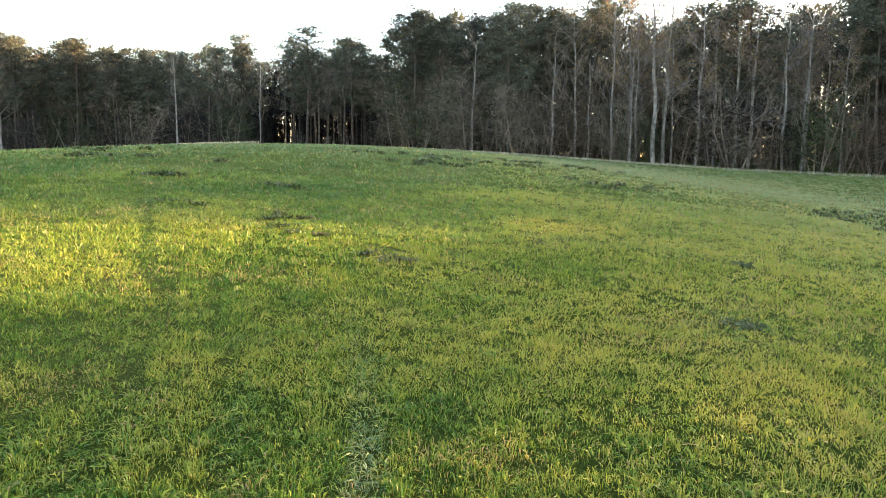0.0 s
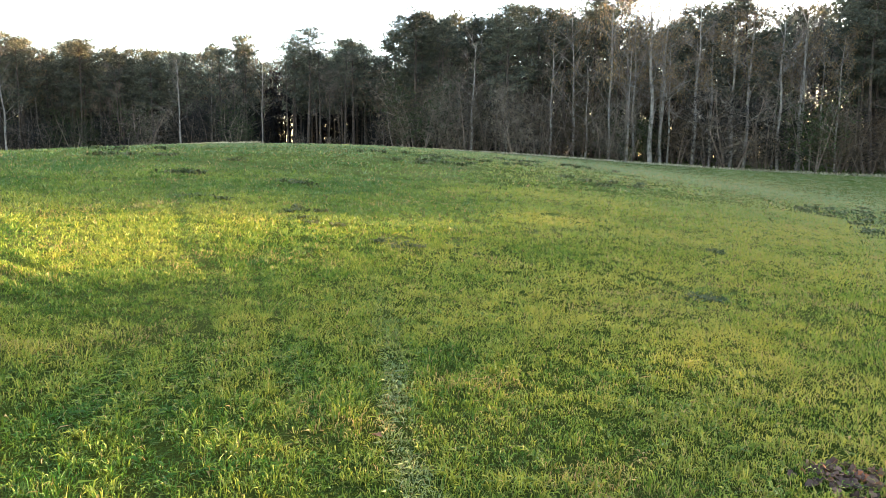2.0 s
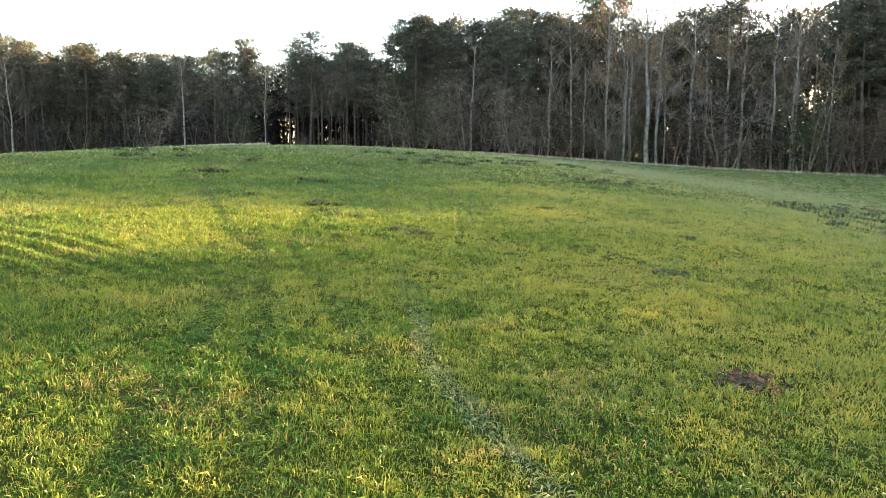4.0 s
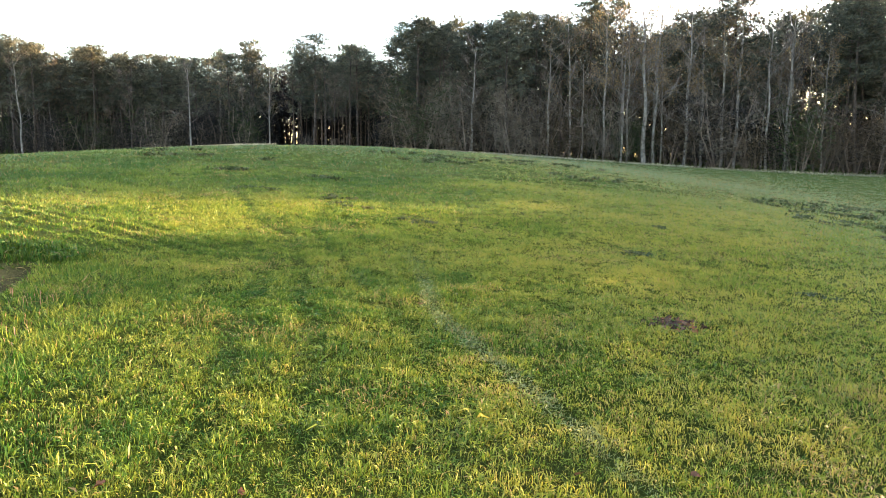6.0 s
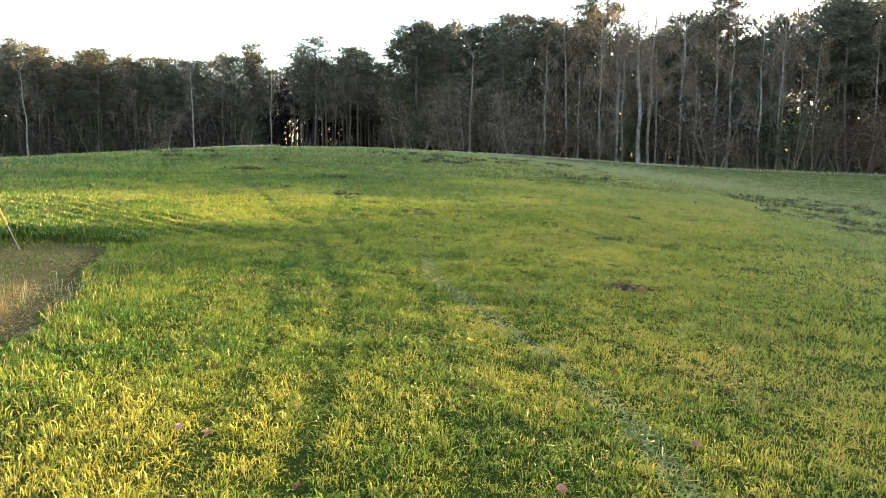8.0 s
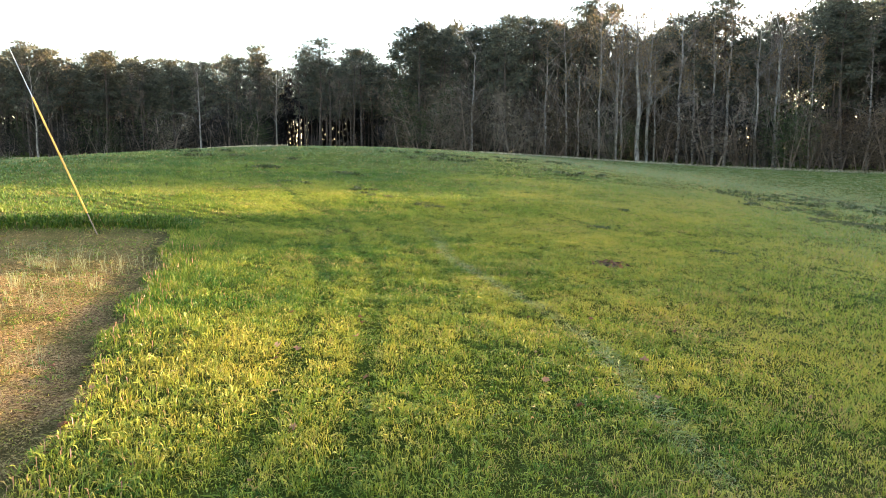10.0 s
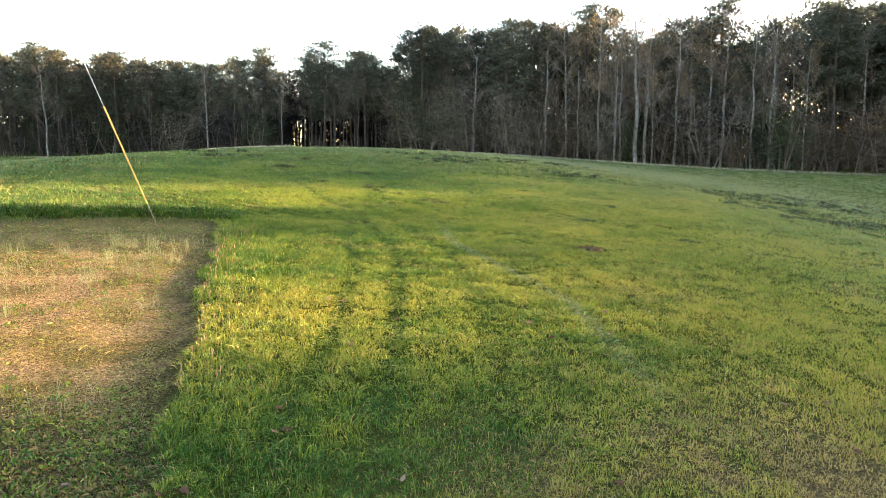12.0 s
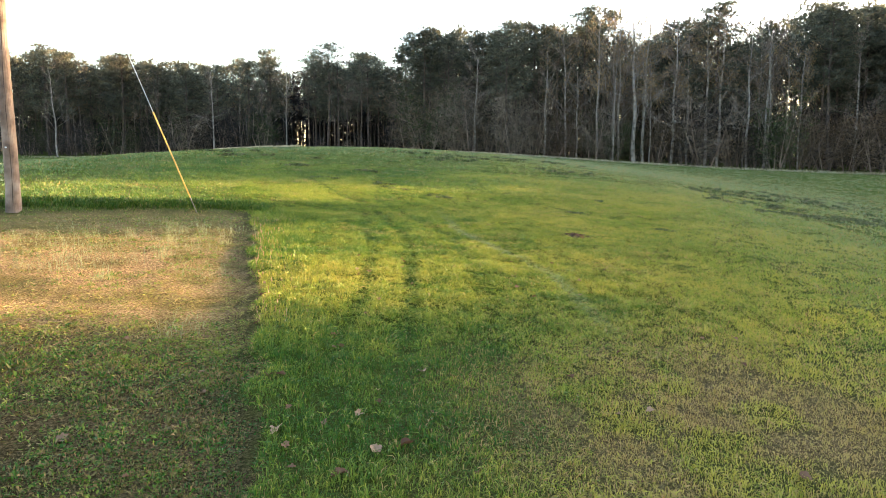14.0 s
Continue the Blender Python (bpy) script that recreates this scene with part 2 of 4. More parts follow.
def ground_material():
    m, nt, out = material("meadow_soil")
    b = nt.nodes.new("ShaderNodeBsdfDiffuse")
    b.inputs["Roughness"].default_value = 1.0
    broad, fine = noise_at(nt, 2.4, 5), noise_at(nt, 0.028, 5, 0.8)
    turf = ramp(nt, broad, ((0.30, (0.058, 0.080, 0.020)), (0.50, (0.088, 0.106, 0.028)), (0.68, (0.115, 0.116, 0.042))))
    turf = mixed(nt, ramp(nt, fine, ((0.38, (0, 0, 0)), (0.62, (1, 1, 1)))), mixed(nt, 1.0, turf, (0.45, 0.45, 0.45), "MULTIPLY"), turf)
    # darkest soil, for weedy ground and rim, shade included in its colour
    shaded_soil = ramp(nt, fine, ((0.36, (0.009, 0.007, 0.004)), (0.5, (0.034, 0.027, 0.013)), (0.64, (0.110, 0.078, 0.040))))
    # near turf is multiplied down to paint the shade between blades
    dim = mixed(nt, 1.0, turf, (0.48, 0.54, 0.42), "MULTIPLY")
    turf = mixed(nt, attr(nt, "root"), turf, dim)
    straw = ramp(nt, fine, ((0.36, (0.030, 0.022, 0.011)), (0.5, (0.110, 0.078, 0.036)), (0.64, (0.215, 0.155, 0.078))))
    turf = mixed(nt, attr(nt, "straw"), turf, straw)
    turf = mixed(nt, attr(nt, "bare"), turf, shaded_soil)
    earth = ramp(nt, fine, ((0.36, (0.026, 0.015, 0.008)), (0.5, (0.20, 0.122, 0.058)), (0.64, (0.44, 0.305, 0.160))))
    moss = ramp(nt, noise_at(nt, 0.8, 5), ((0.42, (0, 0, 0)), (0.60, (0.65, 0.65, 0.65))))
    earth = mixed(nt, moss, earth, (0.045, 0.050, 0.010))
    earth = mixed(nt, attr(nt, "mossy"), earth, (0.085, 0.078, 0.030))
    nt.links.new(mixed(nt, attr(nt, "soil"), turf, earth), b.inputs["Color"])
    bu = nt.nodes.new("ShaderNodeBump")
    bu.inputs["Strength"].default_value, bu.inputs["Distance"].default_value = 0.9, 0.03
    nt.links.new(fine, bu.inputs["Height"]), nt.links.new(bu.outputs[0], b.inputs["Normal"])
    nt.links.new(b.outputs[0], out.inputs[0])
    return m


def woodland(name, a, b, c, size=1.5, through=0.3):
    def colour(nt):
        info = nt.nodes.new("ShaderNodeObjectInfo")
        base = ramp(nt, noise_at(nt, size, 3), ((0.3, a), (0.5, b), (0.72, c)))
        v = nt.nodes.new("ShaderNodeHueSaturation")
        mr = nt.nodes.new("ShaderNodeMapRange")
        mr.inputs["To Min"].default_value, mr.inputs["To Max"].default_value = 0.7, 1.3
        nt.links.new(info.outputs["Random"], mr.inputs[0])
        nt.links.new(mr.outputs[0], v.inputs["Value"]), nt.links.new(base, v.inputs["Color"])
        return v.outputs[0]
    return leafy(name, colour, through, 0.2)


MAT_GROUND = ground_material()
MAT_GRASS = leafy("grass_blade", grass_colour, 0.26, 0.36, 0.42)
MAT_NEEDLE = woodland("pine_needles", (0.042, 0.046, 0.034), (0.074, 0.077, 0.055), (0.155, 0.135, 0.088), 0.9)
MAT_TAN = woodland("withered_foliage", (0.12, 0.080, 0.042), (0.20, 0.135, 0.068), (0.30, 0.20, 0.10))
MAT_TWIG = woodland("bare_twigs", (0.085, 0.062, 0.048), (0.135, 0.100, 0.078), (0.20, 0.155, 0.122), through=0.05)
MAT_PALE_TWIG = woodland("pale_twigs", (0.078, 0.062, 0.046), (0.120, 0.097, 0.072), (0.170, 0.140, 0.106), through=0.05)
# near-black base colour carries the deep shade inside the wood
MAT_SHADED_BRUSH = woodland("thicket_leaves", (0.012, 0.011, 0.011), (0.024, 0.021, 0.019), (0.050, 0.040, 0.033))
MAT_RUSSET = woodland("russet_brush", (0.058, 0.041, 0.027), (0.098, 0.070, 0.046), (0.150, 0.110, 0.074))
MAT_EVERGREEN = woodland("evergreen_leaves", (0.022, 0.036, 0.014), (0.042, 0.058, 0.022), (0.075, 0.090, 0.034))
MAT_PINE_BARK = plain("pine_bark", ((0.35, (0.028, 0.021, 0.017)), (0.6, (0.080, 0.058, 0.044))), 0.4, bump_size=0.1)
MAT_PALE_BARK = plain("pale_bark", ((0.35, (0.095, 0.080, 0.066)), (0.65, (0.235, 0.205, 0.175))), 0.5, bump_size=0.1)

# ---- ground ----


def lines(lo, hi, step, reach):
    mid = np.arange(lo, hi + step / 2, step)
    out, s = [], step
    grow = []
    d = 0.0
    while d < reach:
        s *= 1.13
        d += s
        grow.append(d)
    grow = np.array(grow)
    return np.concatenate([lo - grow[::-1], mid, hi + grow])


def ground_sheet():
    xs, ys = lines(-14, 14, 0.2, 1500), lines(-13, 15, 0.2, 1500)
    gx, gy = np.meshgrid(xs, ys)
    gz = land(gx, gy)
    v = np.stack([gx, gy, gz], -1).reshape(-1, 3)
    nx, ny = len(xs), len(ys)
    i = (np.arange(ny - 1)[:, None] * nx + np.arange(nx - 1)).ravel()
    f = np.stack([i, i + 1, i + 1 + nx, i + nx], 1)
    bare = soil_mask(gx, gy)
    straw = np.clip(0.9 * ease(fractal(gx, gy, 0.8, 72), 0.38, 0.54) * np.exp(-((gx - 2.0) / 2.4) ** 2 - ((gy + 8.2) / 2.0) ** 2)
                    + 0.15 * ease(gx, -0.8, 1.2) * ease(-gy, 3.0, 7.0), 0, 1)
    # narrow strip where the rim grass's shadow is painted as darker soil
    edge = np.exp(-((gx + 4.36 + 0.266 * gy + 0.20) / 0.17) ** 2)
    # root: near ground where shade between the blades is put into the colour
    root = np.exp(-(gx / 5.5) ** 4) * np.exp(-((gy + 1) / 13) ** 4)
    # soil darkens towards -y: weed growth plus tree shade painted in
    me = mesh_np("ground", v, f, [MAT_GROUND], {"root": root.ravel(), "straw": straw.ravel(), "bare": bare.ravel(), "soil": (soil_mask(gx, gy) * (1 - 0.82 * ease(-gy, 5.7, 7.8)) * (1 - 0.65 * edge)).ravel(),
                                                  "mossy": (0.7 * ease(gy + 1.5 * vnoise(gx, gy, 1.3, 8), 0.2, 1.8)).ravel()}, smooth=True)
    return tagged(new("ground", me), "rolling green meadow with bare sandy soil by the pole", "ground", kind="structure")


ground_sheet()

# ---- grass ----


def reach_of(x, y):
    """Nearest distance from which the walk comes to a spot, at which its grass is worth its detail."""
    d = np.maximum(np.maximum(3.9, np.abs(x + 0.3) / 0.57), np.where(y > 3.9, y, 0))
    return np.where(y - d < -15.8, np.maximum(d, 45.0), d)


def grow_grass(name, label, box, top, keep, seed, blades, fine, low=False):
    """One carpet of tufts inside a box; keep(x, y) thins it (0 to 1) from top tufts a square metre."""
    rng = np.random.default_rng(seed)
    x0, x1, y0, y1 = box
    n = int((x1 - x0) * (y1 - y0) * top)
    x, y = rng.uniform(x0, x1, n), rng.uniform(y0, y1, n)
    ok = rng.uniform(size=n) < keep(x, y)
    x, y = x[ok], y[ok]
    n = len(x)
    d = reach_of(x, y)
    soil, track, rut = soil_mask(x, y), track_mask(x, y), track_mask(x, y, (1, 2, 3))
    lush = fractal(x, y, 1.1, 51)
    high = 0.036 + 0.050 * lush ** 1.3 + 0.040 * vnoise(x, y, 0.24, 52) ** 2
    rim = -4.36 - 0.266 * y
    strip = np.exp(-((x - rim - 0.5) / 0.5) ** 2) * (y < 4.2) * (y > -7.5)
    bank = np.exp(-((y - back_edge(x) - 0.4) / 0.4) ** 2) * (x < -5.0)
    # near soil: weeds, and shade painted through darker tone and dead blades
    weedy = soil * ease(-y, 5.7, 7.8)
    high = high * (1 - 0.32 * rut) * (1 - 0.60 * soil + 0.22 * weedy) + (1 - soil) * (0.035 * strip + 0.035 * bank)
    high = high * np.exp(rng.normal(0, 0.20, n)) * np.clip((d / 10) ** 0.3, 0.9, 1.5)
    # tone also paints light: half-lit right raised, shaded left, ruts and bank lowered
    tone = (0.10 + 0.85 * fractal(x, y, 2.2, 61) + (0.5 - 0.3 * ease(d, 6, 12)) * (vnoise(x, y, 0.30, 62) - 0.42) + rng.normal(0, 1, n) * np.where(d < 8, 0.13, 0.10)
            - 0.14 * track_mask(x, y, (1, 2, 3)) - 0.10 * track * ease(y, 5, 9) - 0.2 * bank - 0.04 * strip
            # the ease(d, 10, 30) term takes yellow out of the hazy far grass
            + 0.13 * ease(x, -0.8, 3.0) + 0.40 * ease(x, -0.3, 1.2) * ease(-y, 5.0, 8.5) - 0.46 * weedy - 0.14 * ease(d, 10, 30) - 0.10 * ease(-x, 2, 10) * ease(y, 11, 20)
            - 0.30 * np.exp(-((x + 2.2) / 0.9) ** 2 - ((y + 1.5) / 0.8) ** 2) - 0.15 * ease(-x, 0.3, 2.5) * ease(y, -3.5, -0.5) + 0.10 * ease(x, 0.6, 3.0))
    withered = 0.04 + 0.30 * ease(fractal(x, y, 0.9, 71), 0.60, 0.80) + 0.72 * soil * (1 - 0.35 * ease(-y, 5.0, 7.5))
    withered = withered + 0.8 * ease(fractal(x, y, 0.8, 72), 0.40, 0.58) * np.exp(-((x - 2.0) / 2.2) ** 2 - ((y + 8.3) / 1.7) ** 2)
    withered = withered + 0.07 * ease(d, 10, 40) + 0.10 * ease(x, 0, 5) + 0.14 * ease(x, -0.8, 1.6) * ease(-y, 3.0, 6.5)
    scorch = ease(fractal(x, y, 0.8, 72), 0.38, 0.54) * np.exp(-((x - 2.0) / 2.2) ** 2 - ((y + 8.2) / 1.8) ** 2)
    withered = withered + 0.5 * scorch 
    high = high * (1 - 0.45 * scorch)
    rich = np.exp(-((x + 1.3) / 1.2) ** 2 - ((y + 8.2) / 2.4) ** 2) * (1 - soil)
    tone, withered, high = tone - 0.38 * rich, withered * (1 - 0.8 * rich), high + 0.025 * rich
    if low:
        high, tone = 0.022 + 0.35 * high, tone - 0.10
    pressed = track_mask(x, y, (0,)) * (1 - ease(y, 4, 8)) * ease(y, -7.0, -3.5)
    wide = 0.0054 * (1 + 1.1 * weedy) * (d / 4) ** 0.72 * np.exp(rng.normal(0, 0.25, n))
    broad = rng.uniform(size=n) < 0.03 + 0.4 * ease(fractal(x, y, 1.3, 81), 0.54, 0.72) * (1 - soil)
    wide = np.where(broad, wide * np.where(d < 5.5, 1.6, 1.25), wide)
    tone = np.where(broad, tone - 0.12, tone)
    flop = np.where(broad, 1.35, 0.72) * (2.2 if low else 1.0) * (1 + 0.9 * rut + 1.8 * pressed + 1.8 * soil * (1 - 0.75 * weedy)) * np.exp(rng.normal(0, 0.25, n))
    # haze by distance and sheen on the pressed track, put in as paler colour
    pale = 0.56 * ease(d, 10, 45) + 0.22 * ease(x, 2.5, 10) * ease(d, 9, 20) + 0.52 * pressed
    span = (0.030 + 0.030 * rng.uniform(size=n)) * (d / 4) ** 0.6
    slant = rng.normal(0, 0.28, (n, 2))
    # blades
    i = np.repeat(np.arange(n), blades)
    m = len(i)
    az = rng.uniform(0, 2 * math.pi, m)
    r = np.sqrt(rng.uniform(size=m))
    out = np.stack([np.cos(az), np.sin(az)], 1)
    bx, by = x[i] + out[:, 0] * r * span[i], y[i] + out[:, 1] * r * span[i]
    hb = high[i] * rng.uniform(0.4, 1.2, m)
    lean = out * (flop[i] * (0.15 + 0.85 * rng.uniform(size=m)))[:, None] + slant[i]
    far = np.sqrt((lean ** 2).sum(1))
    fall = 1 / np.sqrt(1 + far ** 2)
    w = wide[i] * rng.uniform(0.6, 1.4, m) * (1.0 if fine or low else np.clip(1.25 + 0.03 * (d[i] - 6), 1.25, 1.9))
    sa = az + math.pi / 2 + rng.normal(0, 0.7, m)
    side = np.stack([np.cos(sa) * w / 2, np.sin(sa) * w / 2, rng.normal(0, 0.25, m) * w], 1)
    base = np.stack([bx, by, land(bx, by) - 0.004], 1)
    tip = base + np.concatenate([lean * (hb * 1.05)[:, None], (hb * fall * 0.9)[:, None]], 1)
    tn = np.clip(tone[i] + rng.normal(0, np.where(d[i] < 14, 0.17, 0.11)), 0, 1)
    dd = (rng.uniform(size=m) < withered[i]) * rng.uniform(0.4, 1.0, m)
    if fine:
        mid = base + np.concatenate([lean * (hb * 0.34)[:, None], (hb * (0.30 + 0.36 * fall))[:, None]], 1)
        v = np.stack([base, mid - side, mid + side, tip], 1).reshape(-1, 3)
        k = np.arange(m)[:, None] * 4
        f = np.concatenate([k + (0, 2, 1), k + (1, 2, 3)])
        k = 4
    else:
        v = np.stack([base - side, base + side, tip], 1).reshape(-1, 3)
        f, k = np.arange(3 * m).reshape(-1, 3), 3
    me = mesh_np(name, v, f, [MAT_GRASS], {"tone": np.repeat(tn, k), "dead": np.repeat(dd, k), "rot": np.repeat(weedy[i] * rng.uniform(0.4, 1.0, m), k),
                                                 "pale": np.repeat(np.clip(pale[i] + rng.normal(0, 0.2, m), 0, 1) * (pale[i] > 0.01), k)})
    return tagged(new(name, me), label, "grass", kind="stuff")


def thinning(top, power, lo, hi, more=1.0):
    def keep(x, y):
        d = reach_of(x, y)
        soil = soil_mask(x, y)
        k = np.minimum(1, 430 * more / top * (4 / d) ** power)
        patchy = 0.45 + 0.5 * ease(fractal(x, y, 0.9, 91), 0.44, 0.68) + 0.7 * ease(-y, 4.2, 6.6)
        thin = 1 - 0.3 * ease(fractal(x, y, 0.45, 95), 0.52, 0.75) * (1 - ease(d, 8, 16))
        return np.where((d >= lo) & (d < hi), k * thin * np.where(soil > 0.5, np.minimum(patchy, 1.0), 1.0), 0)
    return keep


grow_grass("meadow_grass", "thick green and yellow-green meadow grass blades", (-8, 8, -11.6, 8), 430, thinning(430, 1.75, 0, 5.4, 1.0), 11, 9, True)
grow_grass("turf", "short dense green turf under the taller blades", (-8, 8, -11.6, 8), 520, thinning(520, 1.6, 0, 9.0, 1.2), 15, 3, False, True)
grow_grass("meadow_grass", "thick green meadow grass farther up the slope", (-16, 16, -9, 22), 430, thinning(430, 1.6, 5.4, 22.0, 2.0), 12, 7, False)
grow_grass("meadow_grass", "short green grass before the wood, coloured pale for haze", (-95, 95, 0, 121), 9, thinning(9, 1.5, 75.0, 190.0, 0.8), 14, 3, False)
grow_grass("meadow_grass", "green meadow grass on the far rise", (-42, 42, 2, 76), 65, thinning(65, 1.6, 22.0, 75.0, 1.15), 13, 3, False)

# ---- utility pole and guy wire ----


def utility_pole():
    base = new("utility_pole")
    x, y = -10.34, 2.12
    base.location = (x, y, float(land(x, y)) - 0.05)
    s = Soup()
    hs = np.linspace(0, 11.6, 24)
    wob = [(0.012 * math.sin(h * 1.3), 0.010 * math.cos(h * 0.9), h) for h in hs]
    s.tube(wob, [0.152 - 0.0036 * h + (0.02 * math.exp(-h * 4)) for h in hs], 20, True)
    wood = plain("weathered_pole_wood", ((0.3, (0.070, 0.048, 0.036)), (0.5, (0.140, 0.098, 0.074)), (0.7, (0.215, 0.165, 0.130))), 0.35,
                 0.85, 0.9, 0.02, (1, 1, 0.06))
    part("shaft", s.mesh("shaft", [wood], True), base)
    dark = plain("pole_crack", ((0.3, (0.03, 0.02, 0.015)), (0.7, (0.07, 0.05, 0.035))), 0.2)
    s = Soup()
    a = radians(-62)
    pts = [(math.cos(a + 0.1 * math.sin(h * 1.7)) * (0.150 - 0.0036 * h), math.sin(a + 0.1 * math.sin(h * 1.7)) * (0.150 - 0.0036 * h), h)
           for h in np.linspace(0.15, 4.6, 16)]
    s.tube(pts, [0.008 + 0.004 * math.sin(k * 2.1) for k in range(16)], 5)
    part("drying_crack", s.mesh("drying_crack", [dark]), base, "long dark drying crack in the wood")
    bm = bmesh.new()
    bmesh.ops.create_cube(bm, size=1)
    bmesh.ops.scale(bm, vec=(0.045, 0.012, 0.03), verts=bm.verts)
    bmesh.ops.bevel(bm, geom=bm.edges[:], offset=0.003, segments=1)
    me = bpy.data.meshes.new("tag_plate")
    bm.to_mesh(me)
    me.materials.append(plain("tag_metal", ((0.3, (0.30, 0.30, 0.30)), (0.7, (0.45, 0.45, 0.45))), 0.05, 0.5))
    tag = part("tag_plate", me, base, "small pale metal tag")
    tag.location = (0.01, -0.150, 1.45)
    tagged(base, "weathered wooden utility pole standing on bare soil", "utility pole")


def guy_wire():
    base = new("guy_wire")
    base.location = (-6.667, 3.475, 0.60)
    way = np.array((-0.86, -0.22, 2.37))
    way /= np.linalg.norm(way)
    steel = plain("galvanised_steel", ((0.3, (0.30, 0.30, 0.31)), (0.7, (0.48, 0.48, 0.48))), 0.05, 0.5)
    rust = plain("anchor_rod_steel", ((0.3, (0.10, 0.07, 0.05)), (0.7, (0.22, 0.17, 0.13))), 0.05, 0.7)
    yellow = plain("yellow_plastic", ((0.3, (0.50, 0.235, 0.035)), (0.7, (0.66, 0.34, 0.06))), 0.25, 0.5, 0.1)
    s = Soup()
    s.tube([way * -0.25, way * 0.46], [0.011, 0.011], 8)
    part("anchor_rod", s.mesh("anchor_rod", [rust], True), base, "dark steel anchor rod")
    s = Soup()
    s.tube([way * 0.40, way * 10.3], [0.0065, 0.0065], 6)
    part("wire", s.mesh("wire", [steel], True), base, "grey stranded steel wire")
    s = Soup()
    s.tube([way * 0.38, way * 0.39, way * 1.4, way * 2.53, way * 2.54], [0.013, 0.016, 0.017, 0.018, 0.014], 12, True)
    part("guard", s.mesh("guard", [yellow], True), base, "bright yellow plastic guard")
    tagged(base, "slanting guy wire with a yellow guard", "guy wire")


utility_pole()
guy_wire()

# ---- trees ----


def pine(seed, high, rough=False):
    """A tall pine: bare straight trunk, rounded crown of separate needle clumps on upturned limbs."""
    rng = np.random.default_rng(seed)
    root = new("pine_tree")
    bend = rng.normal(0, 0.25, 2)
    hs = np.linspace(-0.4, high * 0.97, 7)
    spine = np.stack([bend[0] * np.sin(hs / high * 3), bend[1] * np.sin(hs / high * 2.4), hs], 1)
    s = Soup()
    s.tube(spine, np.interp(hs, (0, high), (0.21, 0.05)), 6)
    limbs, s = s, Soup()
    low = high * (rng.uniform(0.30, 0.45) if rough else rng.uniform(0.34, 0.52))
    n = 34
    centres = []
    for k in range(n):
        fr = (k + rng.uniform(0, 1)) / n
        h = low + (high - low) * fr ** 0.9
        a = k * 2.4 + rng.normal(0, 0.4)
        ln = (0.35 + 2.9 * math.sqrt(max(0.0, 1 - ((fr - 0.42) / 0.60) ** 2))) * rng.uniform(0.6, 1.15)
        at = np.array([np.interp(h, hs, spine[:, 0]), np.interp(h, hs, spine[:, 1]), h])
        end = at + (math.cos(a) * ln, math.sin(a) * ln, ln * rng.uniform(0.10, 0.55))
        limbs.tube([at, end], [0.05, 0.015], 3)
        side = np.array([-math.sin(a), math.cos(a), 0.0])
        centres += [end, at + (end - at) * 0.72 + side * rng.uniform(0.3, 0.7), at + (end - at) * 0.62 - side * rng.uniform(0.3, 0.7)]
        if fr > 0.5:
            centres.append(at + (end - at) * 0.35 + rng.normal(0, 0.25, 3))
    centres += [spine[-1] + rng.normal(0, 0.30, 3) for _ in range(5)]
    if rough:
        s.slivers(rng, centres, 7, 0.36, 0.90, 0.28, 0.5)
    else:
        for c in centres:
            s.clump(rng, c, 31, rng.uniform(0.45, 0.78))
    for k in range(10):
        h, a = rng.uniform(0.15, 0.55) * high, rng.uniform(0, 6.28)
        at = np.array([np.interp(h, hs, spine[:, 0]), np.interp(h, hs, spine[:, 1]), h])
        limbs.tube([at, at + np.array([math.cos(a), math.sin(a), rng.uniform(-0.3, 0.3)]) * rng.uniform(0.4, 1.6)], [0.03, 0.008], 3)
    part("trunk", limbs.mesh("trunk", [MAT_PINE_BARK], True), root)
    part("crown", s.mesh("crown", [MAT_NEEDLE]), root)
    return tagged(root, "tall dark green pine with a bare trunk at the wood's edge", "tree", "wood at the field's edge")


def branch(rng, wood, tips, at, way, ln, rad, level, spread):
    pts = [at]
    d = way / np.linalg.norm(way)
    for _ in range(3):
        d = d + rng.normal(0, 0.13, 3) + (0, 0, 0.08)
        d /= np.linalg.norm(d)
        pts.append(pts[-1] + d * ln / 3)
    wood.tube(pts, [rad, rad * 0.8, rad * 0.6, rad * 0.35], 5 if level == 0 else 3)
    if level >= 2:
        tips += [pts[1], pts[2], pts[3]]
        return
    for k in range(5 if level == 0 else 4):
        q = rng.uniform(0.35, 1.0)
        i = min(2, int(q * 3))
        p = pts[i] + (pts[i + 1] - pts[i]) * (q * 3 - i)
        nd = d + rng.normal(0, spread, 3) * (1, 1, 0.6)
        branch(rng, wood, tips, p, nd, ln * rng.uniform(0.45, 0.7), rad * 0.45, level + 1, spread)


